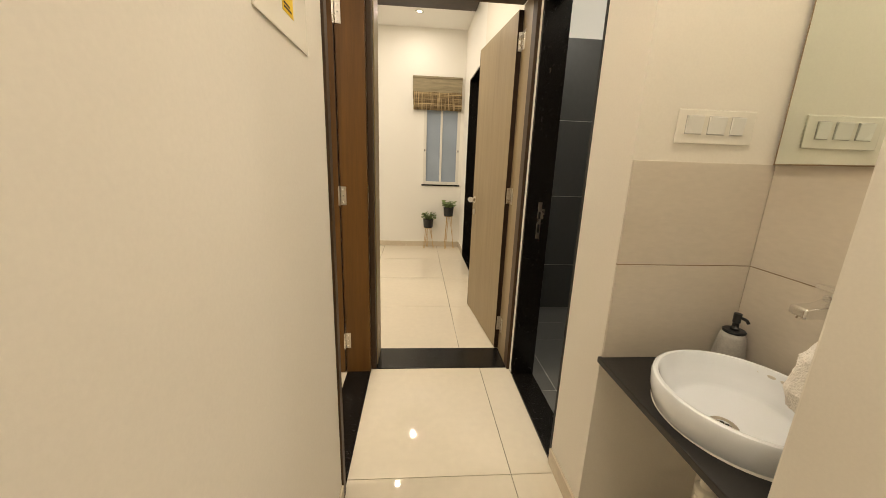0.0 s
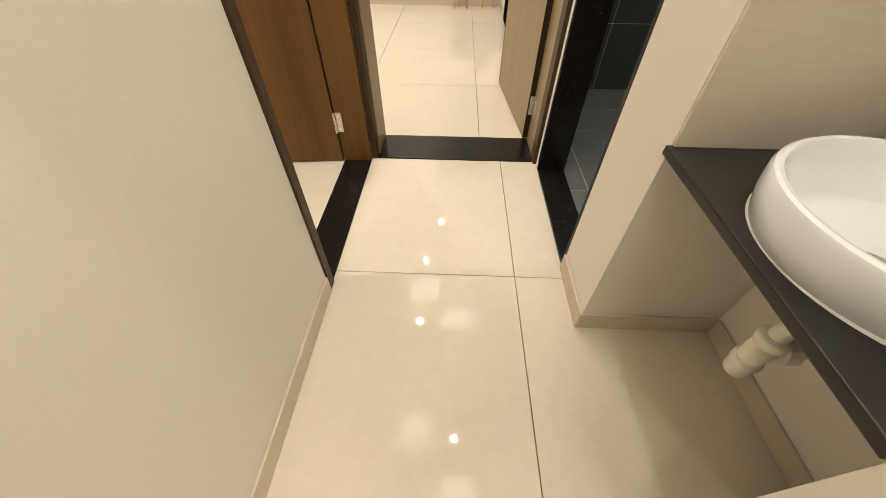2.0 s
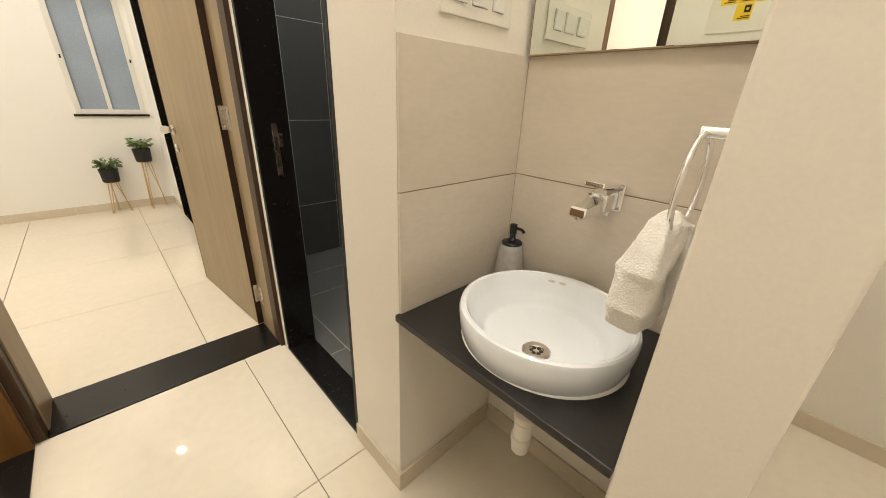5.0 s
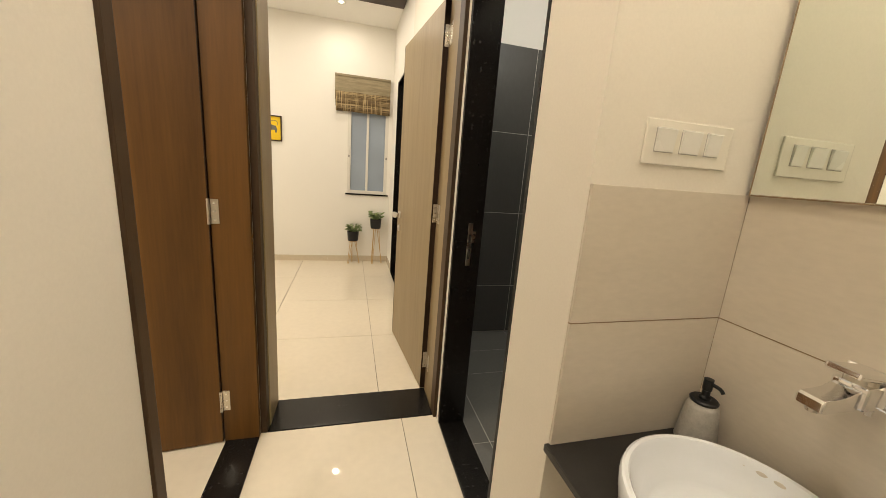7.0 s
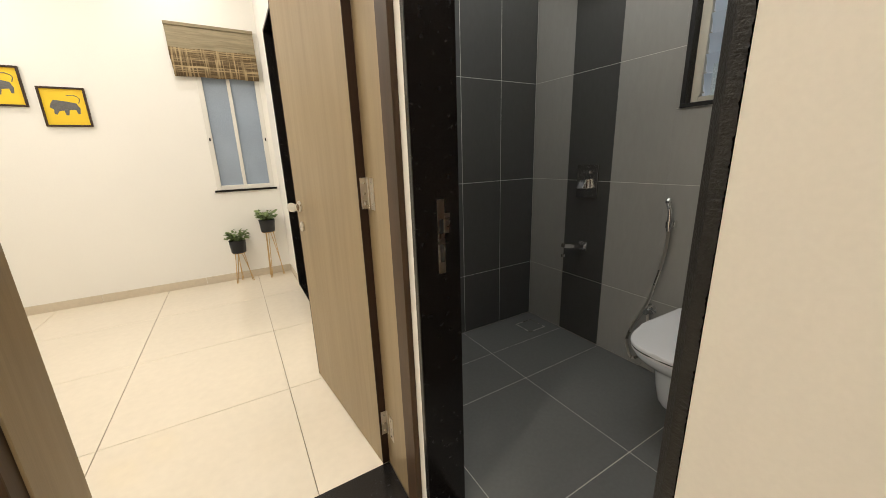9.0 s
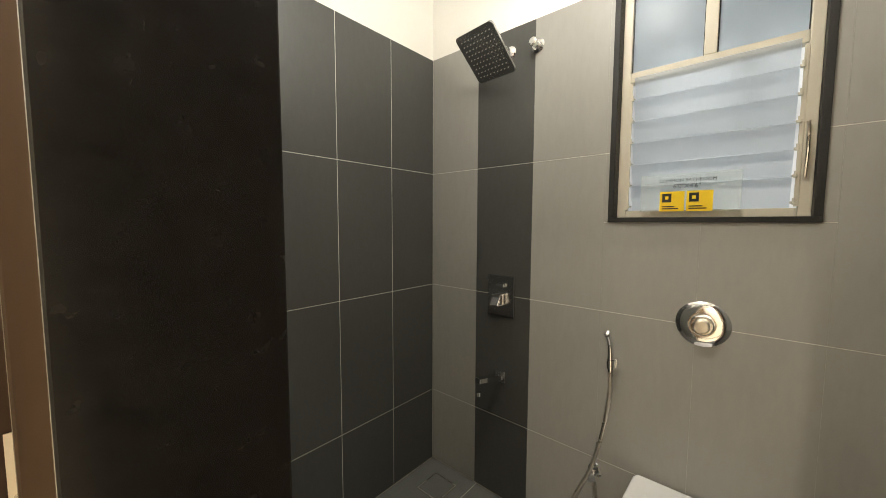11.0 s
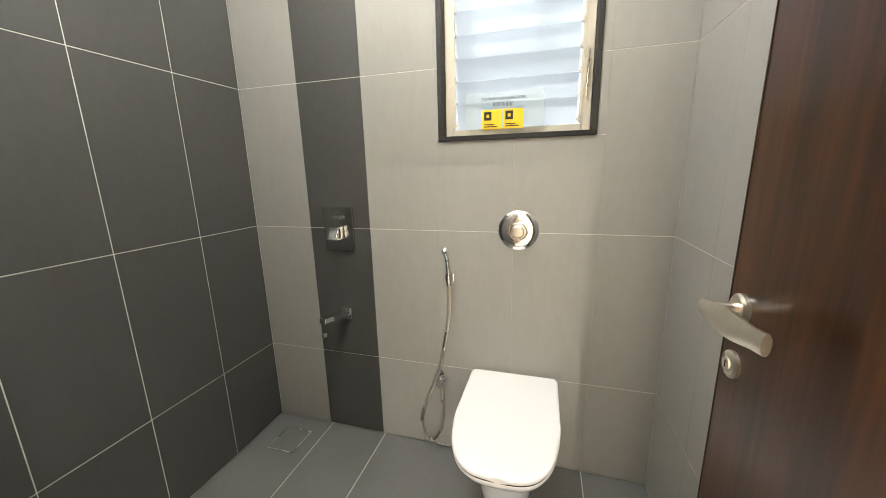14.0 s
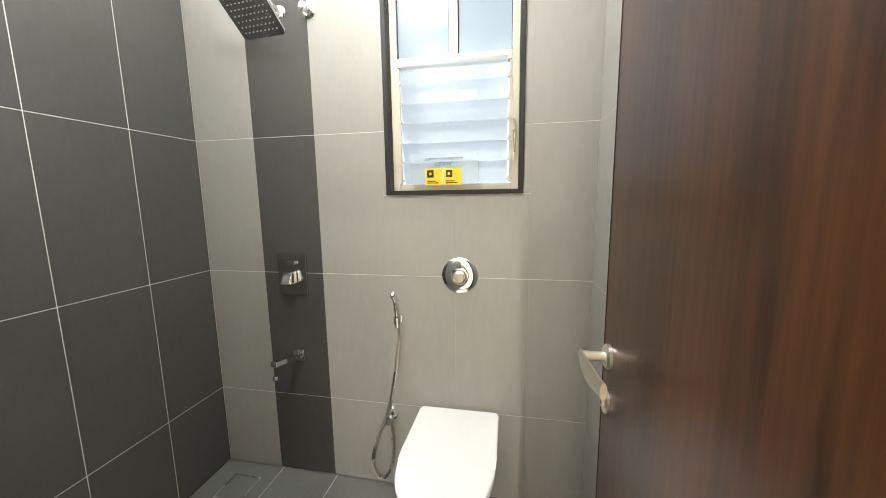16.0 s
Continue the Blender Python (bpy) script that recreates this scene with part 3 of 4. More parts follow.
for i, (dx, dz) in enumerate(((-0.006, 0), (0, 0), (0.006, 0))):
    ang = math.radians(63)
    q = (cx + 0.93 * 0.1815 * math.cos(ang), cy + 0.995 * 0.1815 * math.sin(ang), 0.739)
    part("mark", shaped(box(-0.0022 + dx, 0.0022 + dx, -0.0008, 0.0006, -0.003, 0.003), Matrix.Translation(q) @ pose(0, 0, 0, 0, 0, -27) @ pose(0, 0, 0, -12)), INK, t)
for k in (-1, 0, 1):
    ang = math.radians(24 + 9 * k)
    part("overflow_hole", shaped(lathe([(0, 0), (0.006, 0), (0.006, 0.001), (0, 0.0015)], 14, 1.6, 0.7), Matrix.Translation((cx + 0.93 * 0.1840 * math.cos(ang), cy + 0.995 * 0.1840 * math.sin(ang), 0.749)) @ pose(0, 0, 0, 0, -78, 24 + 9 * k) @ pose(0, 0, 0, 0, 0, 90)), STEEL, t)

# waste trap below the counter
tx, tyy = 1.045, 0.965
t = thing("waste_trap", "white plastic bottle trap under the washbasin", "pipe", (tx, tyy, 0.655))
part("tailpiece", tube([(tx, tyy, 0.664), (tx, tyy, 0.47)], 0.016, 20), PVC, t)
part("bottle", shaped(lathe([(0, 0.368), (0.016, 0.369), (0.021, 0.375), (0.0225, 0.385), (0.0225, 0.470), (0.020, 0.476), (0.017, 0.48)], 28), Matrix.Translation((tx, tyy, 0))), PVC, t)
for z in (0.405, 0.478, 0.560):
    part("nut", shaped(lathe([(0.016, z), (0.025, z), (0.026, z + 0.003), (0.026, z + 0.017), (0.024, z + 0.020), (0.016, z + 0.024)], 24), Matrix.Translation((tx, tyy, 0))), PVC, t)
part("outlet", tube([(tx + 0.020, tyy, 0.455), (1.20, tyy, 0.455), (1.344, tyy, 0.452)], 0.017, 18), PVC, t)
part("nut", shaped(lathe([(0.017, 0), (0.028, 0), (0.028, 0.024), (0.017, 0.024)], 20), pose(tx + 0.030, tyy, 0.455, 0, 90, 0)), PVC, t)
part("collar", shaped(lathe([(0.017, 0), (0.034, 0), (0.030, 0.008), (0.018, 0.010)], 24), pose(1.3448, tyy, 0.452, 0, -90, 0)), PVC, t)

# basin mixer on the tiles
t = thing("basin_mixer", "square chrome wall mixer above the washbasin", "tap", (1.335, 0.990, 0.99))
part("wall_plate", box(1.3265, 1.3352, 0.956, 1.032, 0.955, 1.022, 0.004), CHROME, t)
part("body", box(1.268, 1.328, 0.968, 1.020, 0.960, 1.004, 0.007, seg=3), CHROME, t)
side = [(0.0, -0.018), (0.0, 0.020), (-0.020, 0.018), (-0.052, 0.004), (-0.095, 0.000), (-0.100, -0.004), (-0.100, -0.020), (-0.094, -0.024), (-0.086, -0.024), (-0.030, -0.022)]
part("spout", shaped(prism(side, -0.020, 0.020, 0.003), pose(1.292, 0.994, 0.980, 0, 0, -4) @ pose(0, 0, 0, 90)), CHROME, t)
part("nozzle", shaped(lathe([(0, 0), (0.010, 0), (0.010, 0.006), (0, 0.006)], 20), Matrix.Translation((1.206, 1.000, 0.9515))), STEEL, t)
part("cartridge", shaped(lathe([(0, 0), (0.022, 0), (0.022, 0.010), (0, 0.012)], 28), Matrix.Translation((1.296, 0.994, 1.003))), STEEL, t)
part("lever", shaped(box(-0.052, 0.026, -0.025, 0.025, 0.0, 0.012, 0.004), pose(1.296, 0.994, 1.014, 0, 7, -4)), CHROME, t)
part("aerator_screw", shaped(lathe([(0, 0), (0.007, 0), (0.007, 0.010), (0, 0.012)], 14), pose(1.298, 0.975, 0.951, 0, 0, 0)), CHROME, t)

# soap dispenser
t = thing("soap_dispenser", "grey ribbed stoneware soap dispenser with a black pump", "soap dispenser", (1.285, 1.225, 0.682))
prof = [(0, 0.683), (0.038, 0.683), (0.043, 0.688)]
for i in range(12):
    z = 0.690 + 0.0086 * i
    r = 0.044 - 0.010 * (i / 11) ** 1.6
    prof += [(r + 0.001, z), (r - 0.0006, z + 0.005)]
prof += [(0.030, 0.796), (0.026, 0.803), (0, 0.803)]
part("bottle", shaped(lathe(prof, 36), Matrix.Translation((1.285, 1.225, 0))), SOAPSTONE, t)
part("lid", shaped(lathe([(0, 0.799), (0.030, 0.799), (0.031, 0.804), (0.028, 0.807), (0, 0.808)], 30), Matrix.Translation((1.285, 1.225, 0))), RUBBER, t)
part("pump", shaped(lathe([(0.013, 0.806), (0.013, 0.813), (0.009, 0.817), (0.0085, 0.830), (0.0105, 0.832), (0.0105, 0.860), (0, 0.862)], 20), Matrix.Translation((1.285, 1.225, 0))), RUBBER, t)
part("nozzle", tube([(1.285, 1.225, 0.850), (1.289, 1.200, 0.849), (1.290, 1.190, 0.841)], 0.0045, 10, cyclesmooth=4), RUBBER, t)

# towel ring and hand towel on the stub wall
rx, ry, rz = 1.082, 0.785, 1.086
t = thing("towel_ring", "chrome oval towel ring on the stub wall", "towel ring", (rx, 0.733, rz + 0.076))
part("wall_plate", shaped(lathe([(0, 0), (0.026, 0), (0.026, 0.006), (0.022, 0.009), (0, 0.009)], 28), pose(rx, 0.7332, rz + 0.076, -90, 0, 0)), CHROME, t)
part("arm", tube([(rx, 0.733, rz + 0.076), (rx, 0.792, rz + 0.076)], 0.0085, 16), CHROME, t)
part("ring", tube([(rx + 0.070 * math.sin(2 * math.pi * i / 40), ry, rz + 0.076 * math.cos(2 * math.pi * i / 40)) for i in range(40)], 0.0044, 12, closed=True), CHROME, t)


def towel(name, label, place, rows, folds, seed, bands=()):
    """Cloth body: rows of (z, half width x, half depth y, shift x, shift y), with folds and a tufted skin."""
    t = thing(name, label, "towel", place)
    b = bmesh.new()
    n, steps = 84, 60
    rings = []
    r_ = random.Random(seed)
    ph = [r_.random() * 6.28 for _ in range(4)]
    for i in range(steps + 1):
        u = i / steps * (len(rows) - 1)
        k = min(int(u), len(rows) - 2)
        w = u - k
        w = w * w * (3 - 2 * w)
        z, hx, hy, sx, sy = (a * (1 - w) + c * w for a, c in zip(rows[k], rows[k + 1]))
        ring = []
        inb = any(abs(z + place[2] - bz) < bh for bz, bh in bands)
        for j in range(n):
            a = 2 * math.pi * j / n
            f = 1 + folds * (0.6 * math.sin(3 * a + ph[0] + 2 * u) + 0.4 * math.sin(5 * a + ph[1] - 1.3 * u))
            q = Vector((place[0] + sx + hx * f * math.copysign(abs(math.cos(a)) ** 0.7, math.cos(a)), place[1] + sy + hy * f * math.copysign(abs(math.sin(a)) ** 0.7, math.sin(a)), place[2] + z))
            fuzz = noise.noise(q * 230) * 0.0022 + noise.noise(q * 95) * 0.0020 + noise.noise(q * 24) * 0.005 * min(1.0, 12 * hx)
            fuzz = -0.003 if inb else fuzz
            d = Vector((math.cos(a), math.sin(a), 0))
            ring.append(b.verts.new(q + d * fuzz))
        rings.append(ring)
    for a, c in zip(rings, rings[1:]):
        for j in range(n):
            b.faces.new((a[j], a[(j + 1) % n], c[(j + 1) % n], c[j]))
    b.faces.new(rings[0])
    b.faces.new(rings[-1])
    part("cloth", b, TERRY, t)
    return t


t = towel("hand_towel", "white terry hand towel looped through the chrome ring", (1.072, 0.795, 0.838),
      [(0.0, 0.022, 0.020, -0.022, 0.014), (0.010, 0.040, 0.034, -0.024, 0.013), (0.05, 0.048, 0.038, -0.028, 0.012), (0.10, 0.043, 0.034, -0.026, 0.010), (0.115, 0.046, 0.037, -0.024, 0.010), (0.155, 0.038, 0.033, -0.008, 0.004), (0.19, 0.026, 0.026, 0.004, 0.0), (0.206, 0.008, 0.010, 0.006, 0.0)], 0.10, 3)
extra = towel("cloth_tail", "", (1.108, 0.780, 0.872),
      [(0.0, 0.026, 0.022, 0.0, 0.0), (0.005, 0.036, 0.030, 0.0, 0.0), (0.07, 0.040, 0.034, 0.0, 0.0), (0.125, 0.034, 0.030, -0.010, 0.004), (0.152, 0.018, 0.020, -0.020, 0.006), (0.160, 0.007, 0.008, -0.022, 0.006)], 0.17, 5)
tail = extra.children[0]
tail.parent = t
tail.location = extra.location - t.location
tail.name = "cloth_tail"
bpy.data.objects.remove(extra)

# switch plate on the return wall
t = thing("switch_plate", "white three switch plate on the cream wall", "light switch", (1.124, 1.285, 1.396))
part("plate", box(1.014, 1.244, 1.2790, 1.2846, 1.354, 1.446, 0.003), SWITCHPLATE, t)
for x0, x1 in ((1.040, 1.088), (1.106, 1.156), (1.174, 1.212)):
    part("surround", box(x0 - 0.0012, x1 + 0.0012, 1.2780, 1.2800, 1.3795, 1.4292, 0.0005), JOINT_L, t, "thin grey gap round the rocker")
    part("rocker", shaped(box(x0, x1, -0.0045, 0.002, -0.0235, 0.0235, 0.0015), pose(0, 1.2785, 1.4045, 5, 0, 0)), SWITCH, t)
# mirror
t = thing("wall_mirror", "frameless silver mirror above the beige tiles", "mirror", (1.34, 1.0, 1.30))
part("glass", shaped(box(-0.0065, 0.0, -0.2655, 0.268, 0.0, 0.894, 0.0012), pose(1.3258, 1.0, 1.306, 0, 0, -0.7)), MIRROR, t, soft=False)
for bb in (shaped(box(-0.0068, 0.0, 0.268, 0.2702, -0.0022, 0.894), pose(1.3258, 1.0, 1.306, 0, 0, -0.7)), box(1.3190, 1.3446, 0.7345, 1.268, 1.3035, 1.3058)):
    part("edge", bb, JOINT_B, t, "dark ground mirror edge")


# sign boards
def sign_tag(x0, x1, z0, z1, put, parent):
    c = part("card", put(x0, x1, z0, z1, 0.0010), YELLOW, parent, "yellow card with a small dark pictogram")
    w, h = x1 - x0, z1 - z0
    part("pictogram", put(x0 + 0.10 * w, x0 + 0.48 * w, z0 + 0.46 * h, z0 + 0.90 * h, 0.0018), INK, c)
    part("notch", put(x0 + 0.22 * w, x0 + 0.36 * w, z0 + 0.60 * h, z0 + 0.76 * h, 0.0024), YELLOW, c)
    part("print_bar", put(x0 + 0.10 * w, x0 + 0.62 * w, z0 + 0.22 * h, z0 + 0.27 * h, 0.0018), INK, c)
    part("print_bar", put(x0 + 0.10 * w, x0 + 0.78 * w, z0 + 0.11 * h, z0 + 0.16 * h, 0.0018), INK, c)


t = thing("passage_sign", "pale sign board with yellow cards on the passage wall", "sign", (LX, 1.11, 1.63))
part("board", box(LX, LX + 0.004, 0.955, 1.245, 1.515, 1.80, 0.001), ACRYLIC, t)
put_w = lambda a, c, z0, z1, d: box(LX + 0.004, LX + 0.004 + d, a, c, z0, z1)
for a, z in ((1.026, 1.622), (1.088, 1.622), (1.150, 1.622), (1.088, 1.558)):
    sign_tag(a, a + 0.060, z, z + 0.062, put_w, t)
WEST = Matrix(((0, 0, 1, LX + 0.0045), (1, 0, 0, 0), (0, 1, 0, 0), (0, 0, 0, 1)))
words("title", "PASSAGE", 0.020, INK, Matrix.Translation((0, 1.115, 1.738)) @ WEST, t)
words("size", "3'0\" WIDE", 0.030, INK, Matrix.Translation((0, 1.115, 1.712)) @ WEST, t)
SX, SZ = -1.78, 1.56
t = thing("room_sign", "pale sign board with yellow cards on the side room wall", "sign", (SX, 2.28, SZ))
part("board", box(SX - 0.15, SX + 0.15, 2.276, 2.28, SZ - 0.14, SZ + 0.14, 0.001), ACRYLIC, t)
put_s = lambda a, c, z0, z1, d: box(a, c, 2.276 - d, 2.276, z0, z1)
for a, z in ((-0.098, 0.0), (-0.032, 0.0), (0.034, 0.0), (-0.032, -0.066)):
    sign_tag(SX + a, SX + a + 0.064, SZ + z, SZ + z + 0.064, put_s, t)
for w, z in ((0.050, 0.104), (0.070, 0.078)):
    part("print_bar", put_s(SX - w, SX + w, SZ + z, SZ + z + 0.014, 0.0012), INK, t, "line of dark print")

# ---- bathroom things ----
EX = BX1   # tile face of the window wall
# window: granite surround, aluminium frame, two panes above six glass louvres
t = thing("window_1", "bathroom window with frosted louvres in a cream frame", "window", (EX, 2.045, 1.37), kind="structure")
WY0, WY1, WZ0, WZ1 = 1.762, 2.328, 1.368, 2.236
for n, bb in (("sill", box(EX - 0.008, EX + 0.085, WY0, WY1, WZ0, WZ0 + 0.018, 0.002)), ("surround", box(EX - 0.008, EX + 0.085, WY0, WY1, WZ1 - 0.02, WZ1, 0.002)),
              ("surround", box(EX - 0.008, EX + 0.085, WY0, WY0 + 0.020, WZ0 + 0.018, WZ1 - 0.02, 0.002)), ("surround", box(EX - 0.008, EX + 0.085, WY1 - 0.020, WY1, WZ0 + 0.018, WZ1 - 0.02, 0.002))):
    part(n, bb, ROUGHBLACK, t, "dark granite surround")
fx0, fx1 = EX + 0.040, EX + 0.078
y0, y1, z0, z1 = WY0 + 0.020, WY1 - 0.020, WZ0 + 0.018, WZ1 - 0.02
for bb in (box(fx0, fx1, y0, y0 + 0.030, z0, z1, 0.003), box(fx0, fx1, y1 - 0.030, y1, z0, z1, 0.003), box(fx0, fx1, y0 + 0.03, y1 - 0.03, z0, z0 + 0.026, 0.003),
           box(fx0, fx1, y0 + 0.03, y1 - 0.03, z1 - 0.026, z1, 0.003), box(fx0, fx1, y0 + 0.03, y1 - 0.03, 1.886, 1.922, 0.003), box(fx0, fx1, 2.025, 2.060, 1.922, z1 - 0.026, 0.003)):
    part("window_frame", bb, WINFRAME, t)
for a, c in ((y0 + 0.03, 2.025), (2.060, y1 - 0.03)):
    pn = part("pane", box(fx0 + 0.015, fx0 + 0.020, a, c, 1.922, z1 - 0.026), FROST_UPPER, t)
    pn.visible_shadow = False
    g = None
    for bb in ((a, c, 1.922, 1.925), (a, c, z1 - 0.029, z1 - 0.026)):
        g = box(fx0 + 0.011, fx0 + 0.024, bb[0], bb[1], bb[2], bb[3], bm=g)
    g = box(fx0 + 0.011, fx0 + 0.024, a, a + 0.003, 1.925, z1 - 0.029, bm=g)
    g = box(fx0 + 0.011, fx0 + 0.024, c - 0.003, c, 1.925, z1 - 0.029, bm=g)
    part("gasket", g, RUBBER, pn)
NL = 6
pitch = (1.886 - z0 - 0.026) / NL
for i in range(NL):
    zc = z0 + 0.026 + pitch * (i + 0.5)
    l = part("louvre", shaped(box(-0.0025, 0.0025, y0 + 0.046, y1 - 0.046, -0.056, 0.056, 0.0008), pose(fx0 + 0.012, 0, zc, 0, -24, 0)), FROST, t, "frosted glass louvre")
    l.visible_shadow = False
    for s, yy in ((1, y0 + 0.040), (-1, y1 - 0.040)):
        clip = part("clip", box(fx0 - 0.004, fx0 + 0.014, yy - 0.007, yy + 0.007, zc - 0.027, zc - 0.020, 0.001), WINFRAME, t)
        part("pivot", box(fx0 - 0.009, fx0 - 0.003, yy - 0.003, yy + 0.003, zc - 0.030, zc - 0.010, 0.001), WINFRAME, clip)
for yy in (y0 + 0.034, y1 - 0.034):
    part("louvre_rail", box(fx0 - 0.003, fx0 + 0.004, yy - 0.005, yy + 0.005, z0 + 0.03, 1.882, 0.001), WINFRAME, t)
part("louvre_lever", tube([(fx0 - 0.008, y0 + 0.020, 1.50), (fx0 - 0.012, y0 + 0.018, 1.58), (fx0 - 0.010, y0 + 0.020, 1.66)], 0.004, 8, cyclesmooth=3), STEEL, t)
setting("backdrop_window", box(EX + 0.32, EX + 0.33, 1.2, 2.9, 0.9, 2.7), DAYGLOW, "bright pale daylight beyond the louvres", "backdrop")

t = thing("bathroom_sign", "clear sign with two yellow cards on the louvres", "sign", (EX + 0.03, 2.09, 1.41))
part("board", box(EX + 0.024, EX + 0.0255, 1.940, 2.225, 1.408, 1.536, 0.0005), CLEAR, t, "clear acrylic sheet")
put_e = lambda a, c, z0_, z1_, d: box(EX + 0.024 - d, EX + 0.024, -c, -a, z0_, z1_)
for a in (2.090, 2.011):
    sign_tag(-(a + 0.073), -a, 1.407, 1.476, put_e, t)
EAST = Matrix(((0, 0, -1, EX + 0.0235), (-1, 0, 0, 0), (0, 1, 0, 0), (0, 0, 0, 1)))
words("title", "COMMON BATHROOM", 0.0155, INK, Matrix.Translation((0, 2.085, 1.513)) @ EAST, t)
words("size", "6'0\"X4'6\"", 0.021, INK, Matrix.Translation((0, 2.085, 1.493)) @ EAST, t)

# concealed shower mixer
t = thing("shower_mixer", "square chrome concealed shower mixer on the dark stripe", "shower mixer", (EX, 2.796, 1.017))
part("plate", box(EX - 0.010, EX + 0.001, 2.724, 2.868, 0.920, 1.114, 0.003), SHADED_CHROME, t)
part("body", box(EX - 0.045, EX - 0.008, 2.775, 2.825, 0.975, 1.030, 0.006), CHROME, t)
part("lever", shaped(box(-0.060, 0.0, -0.022, 0.022, -0.006, 0.006, 0.003), pose(EX - 0.030, 2.800, 1.028, 0, -58, 0) @ pose(0, 0, 0)), CHROME, t)
part("diverter", box(EX - 0.024, EX - 0.009, 2.770, 2.818, 1.062, 1.078, 0.004), CHROME, t)
# bath spout
t = thing("bath_spout", "long square chrome spout on the dark stripe", "tap", (EX, 2.795, 0.618))
part("plate", box(EX - 0.008, EX + 0.001, 2.768, 2.825, 0.592, 0.648, 0.003), CHROME, t)
part("spout", shaped(box(-0.155, 0.0, -0.016, 0.016, -0.012, 0.012, 0.003), pose(EX - 0.004, 2.796, 0.618, 0, 8, -10)), CHROME, t)
part("nozzle", shaped(lathe([(0, 0), (0.012, 0), (0.012, 0.018), (0, 0.018)], 20), Matrix.Translation((EX - 0.148, 2.822, 0.567))), CHROME, t)
# shower head
t = thing("rain_shower", "square chrome rain shower head tilted on a wall arm", "shower head", (EX, 2.77, 2.13))
part("flange", shaped(lathe([(0, 0), (0.030, 0), (0.030, 0.006), (0.024, 0.014), (0.012, 0.018), (0, 0.018)], 30), pose(EX + 0.0005, 2.77, 2.128, 0, -90, 0)), CHROME, t)
HM = pose(2.213, 2.815, 2.090, 4, 42, -8) @ Matrix.Scale(1.16, 4)
part("arm", tube([(EX - 0.005, 2.77, 2.128), (EX - 0.06, 2.783, 2.150), HM @ Vector((0, 0, 0.030))], 0.010, 14, cyclesmooth=5), CHROME, t)
part("joint", shaped(lathe([(0, 0.004), (0.022, 0.004), (0.020, 0.018), (0.012, 0.034), (0, 0.036)], 22), HM), CHROME, t)
out = []
for cxn, cyn, a0 in ((1, 1, 0), (-1, 1, 90), (-1, -1, 180), (1, -1, 270)):
    for k in range(5):
        a = radians(a0 + 22.5 * k)
        out.append((cxn * 0.080 + 0.016 * math.cos(a), cyn * 0.080 + 0.016 * math.sin(a)))
pl = part("plate", shaped(prism(out, -0.004, 0.005, 0.0015), HM), SHADED_CHROME, t, "thin square chrome plate")
nz = None
for i in range(9):
    for j in range(9):
        nz = join(nz, shaped(lathe([(0.0023, 0), (0.0018, -0.0025), (0, -0.0025)], 6), Matrix.Translation((-0.072 + 0.018 * i, -0.072 + 0.018 * j, -0.004)))) if nz else shaped(lathe([(0.0023, 0), (0.0018, -0.0025), (0, -0.0025)], 6), Matrix.Translation((-0.072, -0.072, -0.004)))
part("nozzles", shaped(nz, HM), SOAPSTONE, pl, "grid of small pale nozzles")
# capped outlet
t = thing("outlet_cap", "round chrome capped water outlet beside the shower", "pipe cap", (EX, 2.636, 2.12))
part("flange", shaped(lathe([(0, 0), (0.030, 0), (0.030, 0.005), (0.022, 0.014), (0, 0.014)], 30), pose(EX + 0.0005, 2.636, 2.12, 0, -90, 0)), CHROME, t)
part("cap", shaped(lathe([(0, 0.012), (0.013, 0.012), (0.013, 0.036), (0.018, 0.038), (0.018, 0.052), (0.012, 0.056), (0, 0.056)], 8), pose(EX + 0.0005, 2.636, 2.12, 0, -90, 0)), CHROME, t)
# flush plate
t = thing("flush_valve", "round polished chrome flush valve above the toilet", "flush valve", (EX, 2.018, 1.028))
part("rosette", shaped(lathe([(0, 0.006), (0.035, 0.010), (0.055, 0.009), (0.072, 0.005), (0.077, 0.0), (0.077, -0.001), (0, -0.001)], 56), pose(EX, 2.018, 1.028, 0, -90, 0)), CHROME, t)
part("sleeve", shaped(lathe([(0.034, 0.008), (0.034, 0.020), (0.030, 0.024), (0, 0.024)], 40), pose(EX, 2.018, 1.028, 0, -90, 0)), CHROME, t)
part("button", shaped(lathe([(0.024, 0.022), (0.024, 0.036), (0.019, 0.041), (0, 0.042)], 36), pose(EX, 2.018, 1.028, 0, -90, 0)), STEEL, t)
for k in (-1, 0, 1):
    part("mark", box(EX - 0.006, EX - 0.004, 2.012 + 0.012 * k, 2.020 + 0.012 * k, 1.087, 1.092), INK, t)
# health faucet with hose
t = thing("health_faucet", "chrome hand spray with a steel hose beside the toilet", "hand spray", (EX, 2.285, 0.83))
hy = 2.287
part("holder", box(EX - 0.030, EX + 0.0005, hy - 0.018, hy + 0.018, 0.815, 0.850, 0.005), CHROME, t)
part("holder_cup", shaped(lathe([(0.011, -0.016), (0.016, -0.016), (0.018, 0.016), (0.012, 0.016)], 18), Matrix.Translation((EX - 0.042, hy, 0.832))), CHROME, t)
sh = part("spray_handle", tube([(EX - 0.040, hy, 0.80), (EX - 0.042, hy + 0.001, 0.86), (EX - 0.046, hy + 0.005, 0.91), (EX - 0.062, hy + 0.010, 0.945)], 0.0105, 14, cyclesmooth=5), CHROME, t)
part("spray_face", shaped(lathe([(0, 0), (0.015, 0), (0.016, 0.006), (0.012, 0.020), (0, 0.024)], 20), pose(EX - 0.060, hy + 0.010, 0.940, 0, 35, 0)), CHROME, sh)
